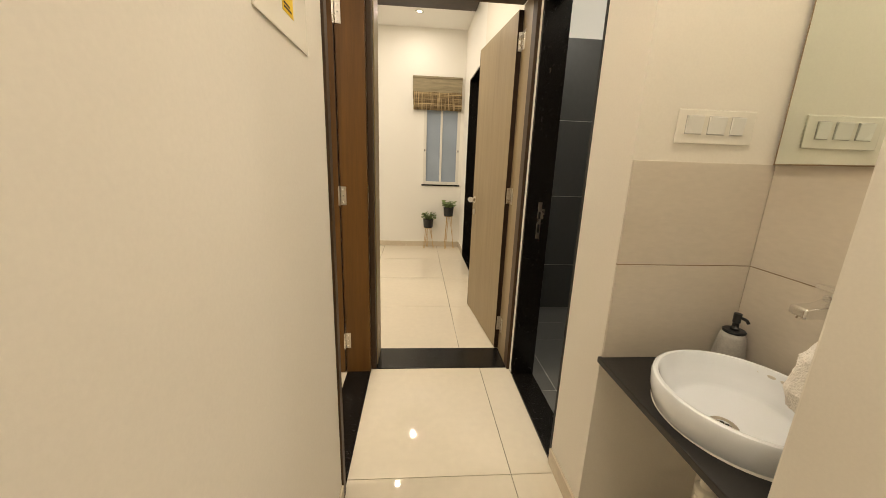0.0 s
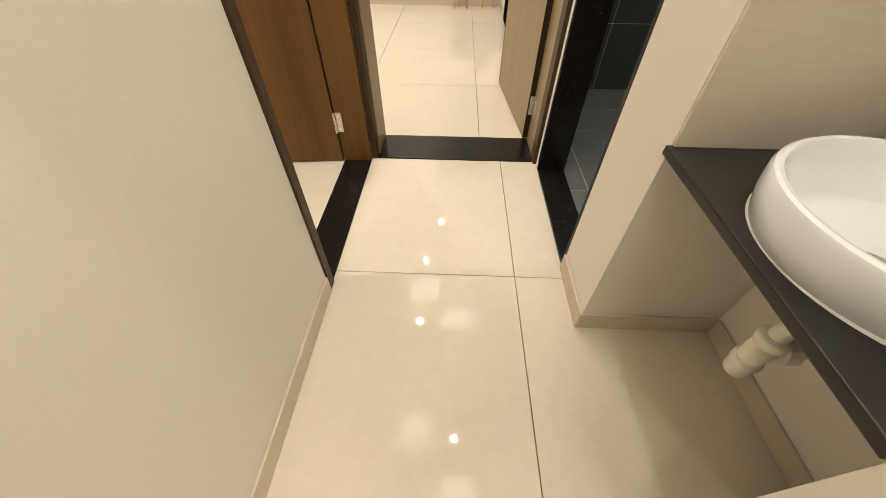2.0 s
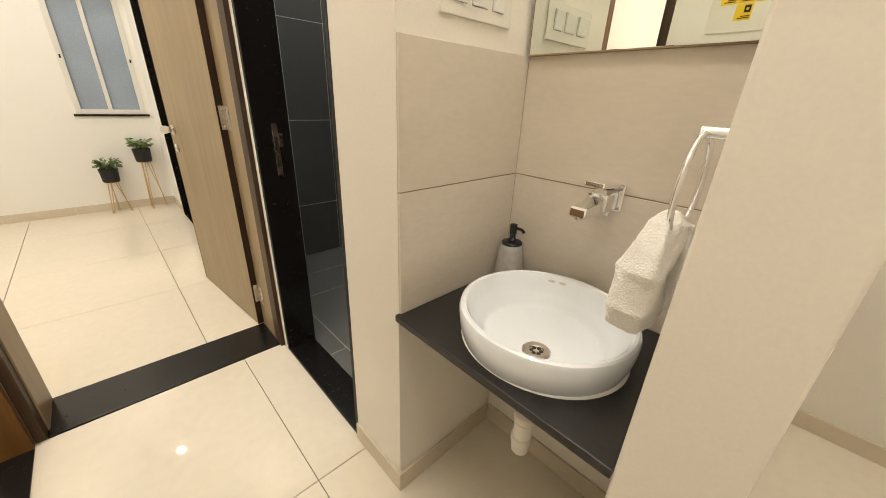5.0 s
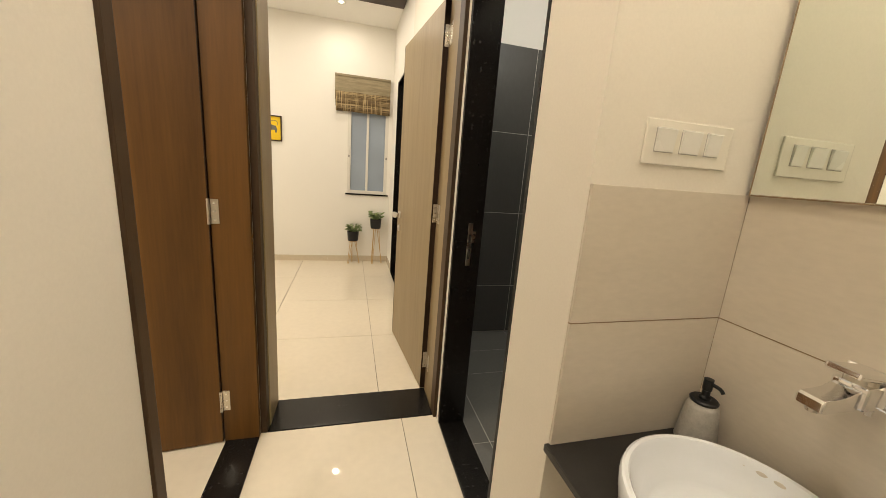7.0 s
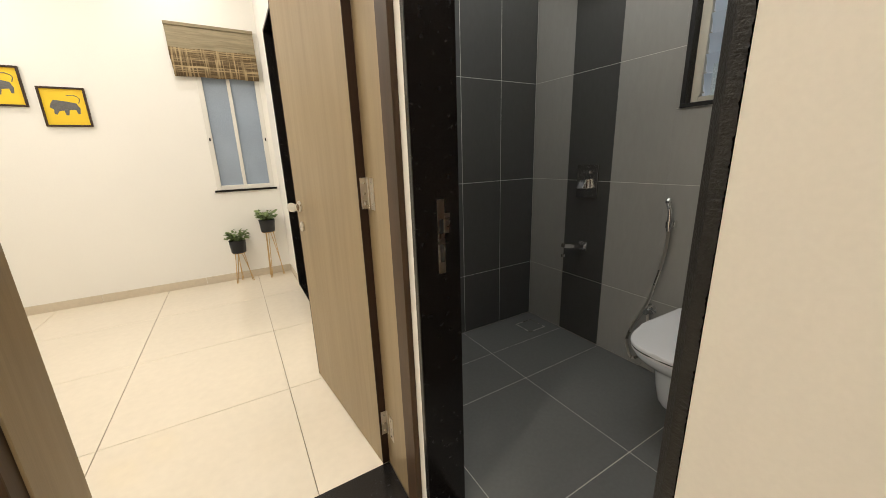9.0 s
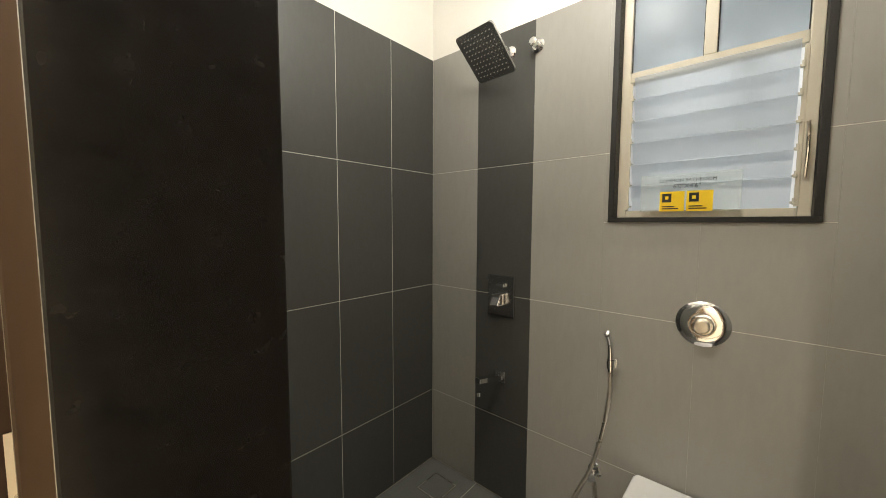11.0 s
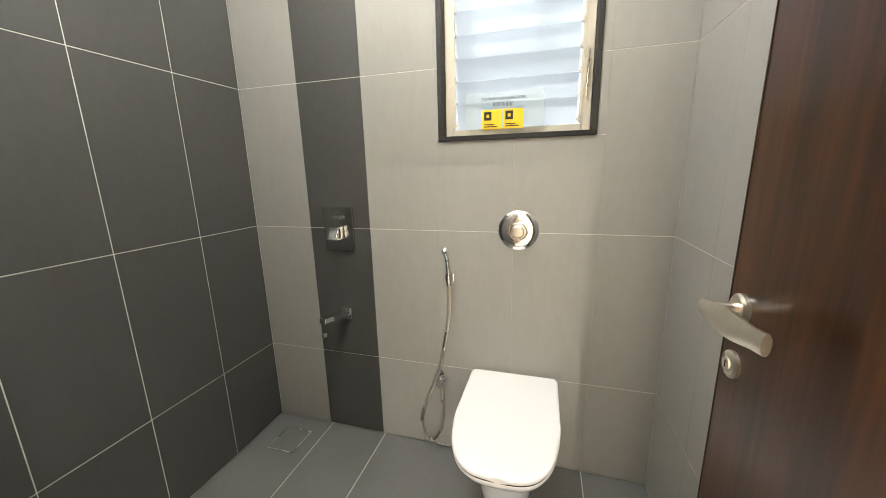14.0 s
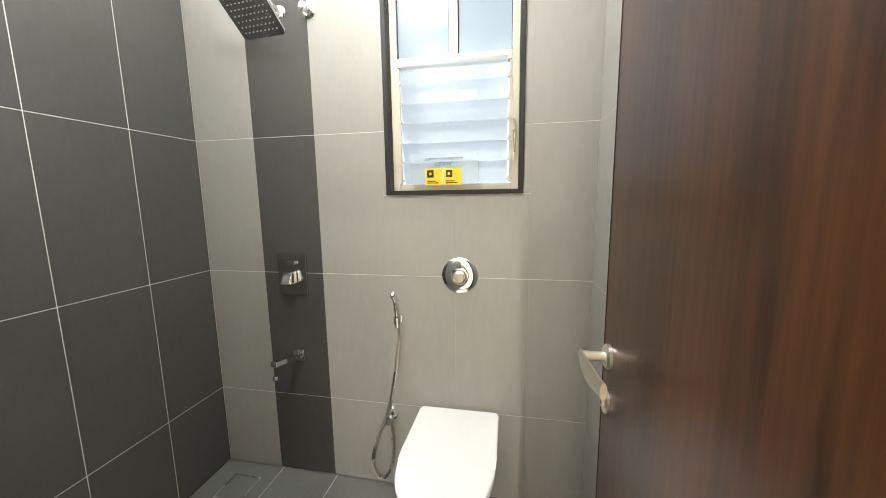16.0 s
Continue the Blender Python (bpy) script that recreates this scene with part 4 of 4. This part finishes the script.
part("valve", shaped(lathe([(0, 0), (0.030, 0), (0.028, 0.006), (0.013, 0.010), (0.013, 0.040), (0.019, 0.042), (0.019, 0.062), (0, 0.064)], 24), pose(EX + 0.0005, 2.340, 0.362, 0, -90, 0)), CHROME, t)
part("valve_knob", shaped(lathe([(0, 0), (0.015, 0), (0.015, 0.03), (0, 0.032)], 10), pose(EX - 0.03, 2.340, 0.372, 60, 0, 0)), CHROME, t)
hose = [(EX - 0.040, hy, 0.80), (EX - 0.046, hy, 0.70), (EX - 0.050, hy + 0.022, 0.54), (EX - 0.058, hy + 0.056, 0.39), (EX - 0.064, hy + 0.105, 0.27), (EX - 0.064, hy + 0.132, 0.15),
        (EX - 0.060, hy + 0.100, 0.068), (EX - 0.055, hy + 0.055, 0.105), (EX - 0.050, hy + 0.035, 0.21), (EX - 0.046, hy + 0.040, 0.30), (EX - 0.045, 2.338, 0.352)]
part("hose", tube(hose, 0.0074, 10, cyclesmooth=10), STEEL, t, "braided steel hose")
part("floor_bracket", tube([(EX - 0.005, 2.36, 0.030), (EX - 0.03, 2.355, 0.022), (EX - 0.03, 2.30, 0.020)], 0.006, 8), CHROME, t)

# toilet: wall hung bowl, seat and lid
ty = 2.022


def egg(w, l, x_back, n=44, back=0.5):
    """Outline of a seat in (x, y): square back at x_back, rounded front towards -x."""
    pts = []
    for i in range(n + 1):
        a = -math.pi / 2 + math.pi * i / n
        ca, sa = math.cos(a), math.sin(a)
        pts.append((x_back - l * back - l * (1 - back) * abs(ca) ** 0.86, w * math.copysign(abs(sa) ** 0.62, sa)))
    return [(x_back, -w * 0.93), (x_back - 0.02, -w * 0.99)] + pts + [(x_back - 0.02, w * 0.99), (x_back, w * 0.93)]


t = thing("toilet", "white wall hung toilet with its lid closed", "toilet", (EX, ty, 0.40))
b = bmesh.new()
rings = []
for z, w, l, back in ((0.394, 0.171, 0.530, 0.5), (0.382, 0.172, 0.530, 0.5), (0.362, 0.166, 0.518, 0.5), (0.340, 0.154, 0.496, 0.5), (0.318, 0.136, 0.468, 0.52), (0.300, 0.116, 0.444, 0.56), (0.285, 0.103, 0.428, 0.62), (0.270, 0.098, 0.420, 0.65), (0.20, 0.094, 0.402, 0.66), (0.12, 0.090, 0.376, 0.66), (0.084, 0.083, 0.350, 0.66), (0.072, 0.064, 0.31, 0.66)):
    rings.append([b.verts.new((x, y + ty, z)) for x, y in egg(w, l, EX - 0.0005, back=back)])
for a, c in zip(rings, rings[1:]):
    for k in range(len(a)):
        b.faces.new((a[k], a[(k + 1) % len(a)], c[(k + 1) % len(a)], c[k]))
b.faces.new(rings[0])
b.faces.new(rings[-1])
part("bowl", b, CERAMIC, t)
part("seat", shaped(prism(egg(0.174, 0.525, EX - 0.018), 0.3935, 0.4065, 0.004), Matrix.Translation((0, ty, 0))), SEAT, t)
# ink-dark sheet stands in for the shadow between seat and lid
part("shadow_gap", shaped(prism(egg(0.1715, 0.5235, EX - 0.020), 0.4060, 0.4105), Matrix.Translation((0, ty, 0))), INK, t, "dark sheet painting the shadow in the gap under the lid")
lid = shaped(prism(egg(0.1755, 0.532, EX - 0.016), 0.4095, 0.430, 0.008), Matrix.Translation((0, ty, 0)))
part("lid", lid, SEAT, t)
for s in (-1, 1):
    part("hinge_block", box(EX - 0.030, EX - 0.004, ty + s * 0.10 - 0.02, ty + s * 0.10 + 0.02, 0.394, 0.414, 0.004), SEAT, t)

# corner glass shelf with a rail
t = thing("corner_shelf", "frosted glass corner shelf with a chrome rail", "shelf", (BX0, BY1, 1.63))
arc = [(BX0 + 0.001, BY1 - 0.001)] + [(BX0 + 0.001 + 0.245 * math.sin(radians(90 * i / 24)) ** 0.8, BY1 - 0.001 - 0.245 * math.cos(radians(90 * i / 24)) ** 0.8 if i < 24 else BY1 - 0.001) for i in range(25)]
part("glass_plate", prism(arc, 1.634, 1.642, 0.001), CLEAR, t)
rail = [(BX0 + 0.005 + 0.232 * math.sin(radians(3 + 84 * i / 24)) ** 0.8, BY1 - 0.005 - 0.232 * math.cos(radians(3 + 84 * i / 24)) ** 0.8, 1.682) for i in range(25)]
part("rail", tube(rail, 0.0035, 8), CHROME, t)
for i in (1, 12, 23):
    x, y, z = rail[i]
    part("post", tube([(x, y, 1.640), (x, y, 1.684)], 0.0055, 10), CHROME, t)
for x, y in ((BX0 + 0.004, BY1 - 0.15), (BX0 + 0.15, BY1 - 0.004)):
    part("bracket", box(x - 0.012, x + 0.012, y - 0.012 if y < BY1 - 0.02 else BY1 - 0.016, y + 0.012 if y < BY1 - 0.02 else BY1, 1.622, 1.652, 0.003) if x > BX0 + 0.02 else box(BX0, BX0 + 0.016, y - 0.012, y + 0.012, 1.622, 1.652, 0.003), CHROME, t)

# towel rail and bath towel on the wall beside the door
t = thing("towel_rail", "chrome towel rail on the wall beside the bathroom door", "towel rail", (BX0, 2.60, 1.96))
part("bar", tube([(BX0 + 0.034, 2.36, 1.96), (BX0 + 0.034, 2.86, 1.96)], 0.008, 14), CHROME, t)
for y in (2.37, 2.85):
    part("post", tube([(BX0, y, 1.96), (BX0 + 0.034, y, 1.96)], 0.009, 12), CHROME, t)
    part("rose", shaped(lathe([(0, 0), (0.024, 0), (0.022, 0.008), (0, 0.009)], 22), pose(BX0 + 0.0005, y, 1.96, 0, 90, 0)), CHROME, t)
tb = towel("bath_towel", "white terry bath towel folded over the rail", (1.107, 2.640, 1.440),
      [(0.0, 0.028, 0.060, 0.020, 0.0), (0.004, 0.036, 0.068, 0.020, 0.0), (0.07, 0.034, 0.068, 0.018, 0.0), (0.12, 0.030, 0.067, 0.014, 0.0), (0.26, 0.024, 0.066, 0.008, 0.0), (0.45, 0.018, 0.064, -0.006, 0.0), (0.525, 0.018, 0.062, -0.019, 0.0), (0.538, 0.009, 0.056, -0.026, 0.0)], 0.03, 8,
      bands=((1.458, 0.003), (1.509, 0.007), (1.533, 0.006)))
extra = towel("back_layer", "", (1.0625, 2.650, 1.462),
      [(0.0, 0.014, 0.056, 0.0, 0.0), (0.004, 0.0195, 0.064, 0.0, 0.0), (0.10, 0.0190, 0.064, 0.001, 0.0), (0.30, 0.016, 0.062, 0.0, 0.0), (0.48, 0.013, 0.060, -0.001, 0.0), (0.515, 0.008, 0.056, 0.004, 0.0)], 0.03, 9)
back = extra.children[0]
back.parent = tb
back.location = extra.location - tb.location
back.name = "back_layer"
bpy.data.objects.remove(extra)

# floor drain cover
t = thing("floor_drain", "flush tiled square floor drain in a steel rim", "drain", (2.19, 3.07, 0.0))
g = None
for bb in ((2.118, 2.262, 3.000, 3.004), (2.118, 2.262, 3.138, 3.142), (2.118, 2.122, 3.004, 3.138), (2.258, 2.262, 3.004, 3.138)):
    g = box(bb[0], bb[1], bb[2], bb[3], -0.004, 0.0015, bm=g)
part("rim", g, STEEL, t)

# bathroom ceiling lamp
t = thing("ceiling_lamp", "square white ceiling lamp in the bathroom", "ceiling light", (1.70, 2.35, 2.62))
part("housing", box(1.58, 1.82, 2.23, 2.47, 2.606, 2.6195, 0.003), SWITCH, t)


def downlight(x, y, z):
    d = thing("downlight", "small round recessed downlight, switched on, some added unseen", "ceiling light", (x, y, z), "ceiling downlights")
    part("rim", shaped(lathe([(0.045, 0.0), (0.052, -0.001), (0.050, -0.006), (0.026, -0.002)], 28), Matrix.Translation((x, y, z))), SWITCH, d)
    part("diffuser", shaped(lathe([(0, -0.0015), (0.026, -0.0015), (0.026, -0.003), (0, -0.003)], 24), Matrix.Translation((x, y, z))), BULB, d)


# every lamp gets a fitting, the added fill lamps too
for lx, ly, lz, lw in LAMPS:
    downlight(lx, ly, lz + 0.015)
# unseen glowing squares, added to give the pale squares mirrored in the floor
for lx, ly, lz, lh in ((0.17, 1.70, H, 0.16), (0.60, 1.18, H, 0.16), (0.16, 0.62, H, 0.16), (0.58, 3.11, HB, 0.215), (0.12, 3.62, HB, 0.215)):
    d = thing("ceiling_panel_light", "flush square glowing panel, added for the pale squares mirrored below", "ceiling light", (lx, ly, lz), "square ceiling panels")
    part("frame", box(lx - lh, lx + lh, ly - lh, ly + lh, lz - 0.010, lz - 0.0005, 0.002), SWITCH, d)
    part("diffuser", box(lx - lh + 0.01, lx + lh - 0.01, ly - lh + 0.01, ly + lh - 0.01, lz - 0.0125, lz - 0.0095), PANELGLOW, d)

# ---- bedroom things ----
t = thing("window_2", "narrow white sliding window with two bluish panes", "window", (0.645, 5.60, 0.935), kind="structure")
wx0, wx1, wz0, wz1 = 0.385, 0.905, 0.935, 2.25
for bb in (box(wx0, wx0 + 0.042, 5.560, 5.635, wz0, wz1, 0.003), box(wx1 - 0.042, wx1, 5.560, 5.635, wz0, wz1, 0.003), box(wx0 + 0.042, wx1 - 0.042, 5.560, 5.635, wz0, wz0 + 0.042, 0.003), box(wx0 + 0.042, wx1 - 0.042, 5.560, 5.635, wz1 - 0.042, wz1, 0.003),
           box(0.622, 0.652, 5.568, 5.615, wz0 + 0.042, wz1 - 0.042, 0.003)):
    part("window_frame", bb, WHITEFRAME, t, "white window frame")
for a, c in ((wx0 + 0.042, 0.622), (0.652, wx1 - 0.042)):
    part("pane", box(a, c, 5.590, 5.596, wz0 + 0.042, wz1 - 0.042), PANE, t)
for x in (wx0 + 0.020, wx1 - 0.020):
    part("catch", box(x - 0.006, x + 0.006, 5.552, 5.561, 1.40, 1.43, 0.002), RUBBER, t)
part("sill", box(0.365, 0.925, 5.545, 5.64, 0.915, 0.9345, 0.003), BLACK, t, "dark stone window sill")
setting("backdrop_bedroom", box(0.2, 1.1, 5.72, 5.74, 0.8, 2.4), PANE, "pale outside surface behind the bedroom window", "backdrop")

t = thing("roman_blind", "folded jute roman blind above the window", "blind", (0.565, 5.56, 2.39))
part("headrail", box(0.222, 0.908, 5.525, 5.563, 2.365, 2.392, 0.003), JUTE_A, t)


def wavy(x0, x1, y, z0, z1, depth, material, name, seed):
    b = bmesh.new()
    r_ = random.Random(seed)
    top, rows = None, []
    for j in range(7):
        v = j / 6
        rows.append([[b.verts.new((x0 + (x1 - x0) * i / 24, y - depth * math.sin(math.pi * v) + 0.002 * math.sin(i * 0.9 + seed) + d, z1 + (z0 - z1) * v + 0.003 * math.sin(i * 0.6 + seed))) for i in range(25)] for d in (0, 0.004)])
    for a, c in zip(rows, rows[1:]):
        for s in (0, 1):
            for i in range(24):
                b.faces.new((a[s][i], a[s][i + 1], c[s][i + 1], c[s][i]))
        for i in (0, 24):
            b.faces.new((a[0][i], a[1][i], c[1][i], c[0][i]))
    for row in (rows[0], rows[-1]):
        for i in range(24):
            b.faces.new((row[0][i], row[0][i + 1], row[1][i + 1], row[1][i]))
    part(name, b, material, t)


wavy(0.225, 0.906, 5.536, 2.170, 2.372, 0.006, JUTE_A, "upper_cloth", 1)
wavy(0.226, 0.906, 5.530, 2.085, 2.190, 0.014, JUTE_B, "fold", 2)
wavy(0.232, 0.905, 5.522, 2.015, 2.125, 0.018, JUTE_B, "fold", 3)
wavy(0.236, 0.905, 5.516, 1.955, 2.055, 0.020, JUTE_B, "fold", 4)


def picture(x0, z0, w, h, flip, label):
    t = thing("framed_picture", label, "picture", (x0 + w / 2, 5.565, z0), "pictures on the bedroom wall")
    f = 0.014
    for bb in (box(x0, x0 + f, 5.545, 5.5648, z0, z0 + h, 0.002), box(x0 + w - f, x0 + w, 5.545, 5.5648, z0, z0 + h, 0.002), box(x0 + f, x0 + w - f, 5.545, 5.5648, z0, z0 + f, 0.002), box(x0 + f, x0 + w - f, 5.545, 5.5648, z0 + h - f, z0 + h, 0.002)):
        part("frame_bar", bb, DARKWOOD, t)
    part("canvas", box(x0 + f, x0 + w - f, 5.557, 5.5645, z0 + f, z0 + h - f), YELLOW, t, "plain yellow canvas")
    cx_, cz_ = x0 + w / 2, z0 + h / 2
    body = [(-0.080, 0.028), (-0.062, 0.052), (-0.020, 0.048), (0.030, 0.040), (0.072, 0.030), (0.088, -0.010), (0.080, -0.050), (0.066, -0.052), (0.060, -0.018), (0.020, -0.022), (0.010, -0.062), (-0.006, -0.062), (-0.012, -0.026), (-0.040, -0.030), (-0.058, -0.058), (-0.074, -0.054), (-0.070, -0.020), (-0.092, -0.004)]
    b = shaped(prism([(flip * x, y) for x, y in body], 0, 0.0012), Matrix.Translation((cx_, 5.5555, cz_)) @ TO_Y)
    part("grey_shape", b, BULLGREY, t, "plain dark grey shape")
    part("stroke", tube([(cx_ + flip * 0.02, 5.556, cz_ + 0.085), (cx_ + flip * 0.06, 5.556, cz_ + 0.092), (cx_ + flip * 0.095, 5.556, cz_ + 0.07), (cx_ + flip * 0.085, 5.556, cz_ + 0.03)], 0.0028, 6, cyclesmooth=4), BULLGREY, t)


picture(-0.678, 1.520, 0.280, 0.300, 1, "yellow framed picture with a dark grey shape, hung lower")
picture(-1.020, 1.664, 0.278, 0.290, 1, "yellow framed picture with a dark grey shape, hung higher")


def plant(x, y, pot_z, tilt, seed, label):
    t = thing("plant_stand", label, "plant stand", (x, y, 0), "plants by the window")
    for k in range(3):
        a = radians(90 + 120 * k + tilt)
        foot, top = Vector((x + 0.085 * math.cos(a), y + 0.060 * math.sin(a), 0.003)), Vector((x + 0.045 * math.cos(a), y + 0.045 * math.sin(a), pot_z + 0.01))
        mid = Vector((x + 0.022 * math.cos(a + 0.5), y + 0.022 * math.sin(a + 0.5), pot_z + 0.012))
        part("leg", tube([top, foot, Vector((foot.x + 0.012, foot.y, 0.003)), mid], 0.0034, 6), BRASS, t, "gold hairpin leg")
    part("ring", tube([(x + 0.058 * math.cos(2 * math.pi * i / 24), y + 0.058 * math.sin(2 * math.pi * i / 24), pot_z + 0.01) for i in range(24)], 0.003, 6, closed=True), BRASS, t)
    p_ = thing("potted_plant", "small leafy green plant in a black pot on a gold stand", "plant", (x, y, pot_z), "plants by the window")
    part("pot", shaped(lathe([(0, 0.012), (0.058, 0.012), (0.066, 0.02), (0.074, 0.125), (0.076, 0.140), (0.070, 0.142), (0.066, 0.120), (0, 0.115)], 28), Matrix.Translation((x, y, pot_z))), POT, p_)
    b = bmesh.new()
    r_ = random.Random(seed)
    for k in range(130):
        az, up = r_.random() * 6.283, r_.uniform(0.15, 1.25)
        rr = r_.uniform(0.03, 0.115)
        c = Vector((x + rr * math.cos(az) * math.cos(up * 0.6), y + rr * math.sin(az) * 0.8, pot_z + 0.140 + rr * 0.9 * math.sin(up)))
        s = r_.uniform(0.014, 0.026)
        m = Matrix.Translation(c) @ Euler((r_.uniform(-0.7, 0.7), r_.uniform(-0.9, 0.5), az)).to_matrix().to_4x4()
        vs = [b.verts.new(m @ Vector(q)) for q in ((-s, 0, 0), (-0.4 * s, 0.6 * s, 0.25 * s), (0.5 * s, 0.5 * s, 0.2 * s), (1.2 * s, 0, -0.2 * s), (0.5 * s, -0.5 * s, 0.2 * s), (-0.4 * s, -0.6 * s, 0.25 * s), (0.1 * s, 0, -0.05 * s))]
        for i in range(6):
            b.faces.new((vs[i], vs[(i + 1) % 6], vs[6]))
    part("foliage", b, LEAF, p_, soft=False)
    st = None
    for k in range(9):
        a = k * 0.7
        st = tube([(x + 0.02 * math.cos(a), y + 0.02 * math.sin(a), pot_z + 0.112), (x + 0.06 * math.cos(a), y + 0.05 * math.sin(a), pot_z + 0.19)], 0.0022, 5, bm=st)
    part("stems", st, LEAF, p_)


plant(0.475, 5.44, 0.30, 10, 1, "low gold wire plant stand by the wall")
plant(0.770, 5.45, 0.475, 30, 2, "tall gold wire plant stand by the wall")


# ---- tiles, piece by piece ----
def tiles(parent, material, cells, make, name="tile"):
    for c in cells:
        part(name, make(*c), material, parent)


J = 0.0016


def holder(name, label):
    return thing(name, label, "tiling", kind="structure")


# passage, living and bedroom floor
t = holder("floor", "polished cream porcelain floor tiles with thin brown joints")
xs = [-3.2 + 0.0, -2.44, -1.655, -0.07, 0.715, 1.50, 2.285]
ys = [-2.43, -1.645, -0.86, -0.075, 0.705, 1.487, 2.28]
cells = []
for a, c in zip(xs[:-1], xs[1:]):
    for d, e in zip(ys[:-1], ys[1:]):
        if a >= -0.08 or c <= -0.06:
            cells.append((a, c, d, e))
cut = []
for a, c, d, e in cells:
    if a >= 0.70 and e > 1.5 and a < 1.0:
        cut.append((a, 0.905, d, e))
    elif a > 1.4 and e > 1.5:
        continue
    elif a < -0.06 and c > -0.06:
        cut.append((-0.07, c, d, e))
    else:
        cut.append((a, c, d, e))
bx = [-3.0, -2.515, -1.735, -0.955, -0.170, 0.612, 0.95]
by = [2.525, 3.262, 4.050, 4.835, 5.562]
for a, c in zip(bx[:-1], bx[1:]):
    for d, e in zip(by[:-1], by[1:]):
        cut.append((a, c, d, e))
tiles(t, FLOOR, cut, lambda a, c, d, e: box(a + J, c - J, d + J, e - J, -0.0115, 0.0, 0.0007, seg=1), "floor_tile")

# bathroom floor
t = holder("floor_bathroom", "slate grey porcelain bathroom floor tiles with pale joints")
part("joint_bed", box(BX0 + 0.003, BX1 - 0.001, BY0 + 0.001, BY1 - 0.001, -0.0119, -0.0012), JOINT_W, t, "pale grout")
cells = [(a, c, d, e) for a, c in ((BX0 + 0.003, 1.130), (1.130, 1.735), (1.735, BX1)) for d, e in ((BY0, 1.735), (1.735, 2.040), (2.040, 2.637), (2.637, 2.932), (2.932, BY1))]
tiles(t, TILE_F, cells, lambda a, c, d, e: box(a + J, c - J, d + J, e - J, -0.008, 0.0, 0.0007, seg=1), "floor_tile")

ZR = [0.0, 0.410, 1.020, 1.630, TOP]
# dark wall
t = holder("tiling_north", "dark grey wall tiles with pale joints")
part("joint_bed", box(BX0, BX1, BY1 + 0.0013, BY1 + 0.0095, 0, TOP - 0.001), JOINT_W, t, "pale grout")
cx_ = [BX0, 1.148, 1.446, 1.750, 2.052, BX1]
cells = [(a, c, d, e) for a, c in zip(cx_[:-1], cx_[1:]) for d, e in zip(ZR[:-1], ZR[1:])]
tiles(t, TILE_D, cells, lambda a, c, d, e: box(a + J, c - J, BY1, BY1 + 0.008, d + J, e - J, 0.0007, seg=1))
# window wall
t = holder("tiling_east", "light grey wall tiles with one dark vertical stripe")
g = box(BX1 + 0.0010, BX1 + 0.0095, BY0, 1.762, 0, TOP - 0.001)
box(BX1 + 0.0010, BX1 + 0.0095, 2.328, BY1, 0, TOP - 0.001, bm=g)
box(BX1 + 0.0010, BX1 + 0.0095, 1.762, 2.328, 0, 1.368, bm=g)
part("joint_bed", g, JOINT_W, t, "pale grout")
cy_ = [BY0, 1.733, 2.038, 2.343, 2.648, 2.947, BY1]
K = 0.00016
for a, c in zip(cy_[:-1], cy_[1:]):
    for d, e in zip(ZR[:-1], ZR[1:]):
        m_ = TILE_D if abs(a - 2.648) < 0.001 else TILE_L
        spans = [(a, c, d, e)]
        if c > 1.762 and a < 2.328 and e > 1.368:      # cut round the window
            spans = []
            if d < 1.368:
                spans.append((a, c, d, 1.368))
            z_ = max(d, 1.368)
            if a < 1.762:
                spans.append((a, 1.762, z_, e))
            if c > 2.328:
                spans.append((2.328, c, z_, e))
        for s in spans:
            part("tile", box(BX1, BX1 + 0.008, s[0] + K, s[1] - K, s[2] + 0.0013, s[3] - 0.0013, 0.0004, seg=1), m_, t)
# south and west walls
t = holder("tiling_south", "light grey wall tiles beside the open door")
part("joint_bed", box(BX0, BX1, BY0 - 0.0095, BY0 - 0.001, 0, TOP - 0.001), JOINT_W, t, "pale grout")
cells = [(a, c, d, e) for a, c in zip(cx_[:-1], cx_[1:]) for d, e in zip(ZR[:-1], ZR[1:])]
tiles(t, TILE_L, cells, lambda a, c, d, e: box(a + K, c - K, BY0 - 0.008, BY0, d + 0.0013, e - 0.0013, 0.0004, seg=1))
t = holder("tiling_west", "light grey wall tiles beside the doorway")
part("joint_bed", box(BX0 - 0.0095, BX0 - 0.001, 2.2255, BY1, 0, TOP - 0.001), JOINT_W, t, "pale grout")
cells = [(a, c, d, e) for a, c in ((2.2255, 2.343), (2.343, 2.648), (2.648, 2.947), (2.947, BY1)) for d, e in zip(ZR[:-1], ZR[1:])]
tiles(t, TILE_L, cells, lambda a, c, d, e: box(BX0 - 0.008, BX0, a + K, c - K, d + 0.0013, e - 0.0013, 0.0004, seg=1))
# niche tiles
t = holder("tiling_niche", "beige wall tiles around the washbasin with a brown joint")
g = box(0.906, 1.3360, 1.2775, 1.2846, 0.6822, 1.303)
box(1.3375, 1.3446, 0.7345, 1.2775, 0.6822, 1.303, bm=g)
part("joint_bed", g, JOINT_B, t, "brown grout")
for d, e in ((0.6825, 0.9955), (0.9985, 1.304)):
    part("tile", box(0.905, 1.3355, 1.2755, 1.2835, d, e, 0.0007, seg=1), TILE_N, t)
    part("tile", box(1.3355, 1.3435, 0.7345, 1.2755, d, e, 0.0007, seg=1), TILE_N, t)
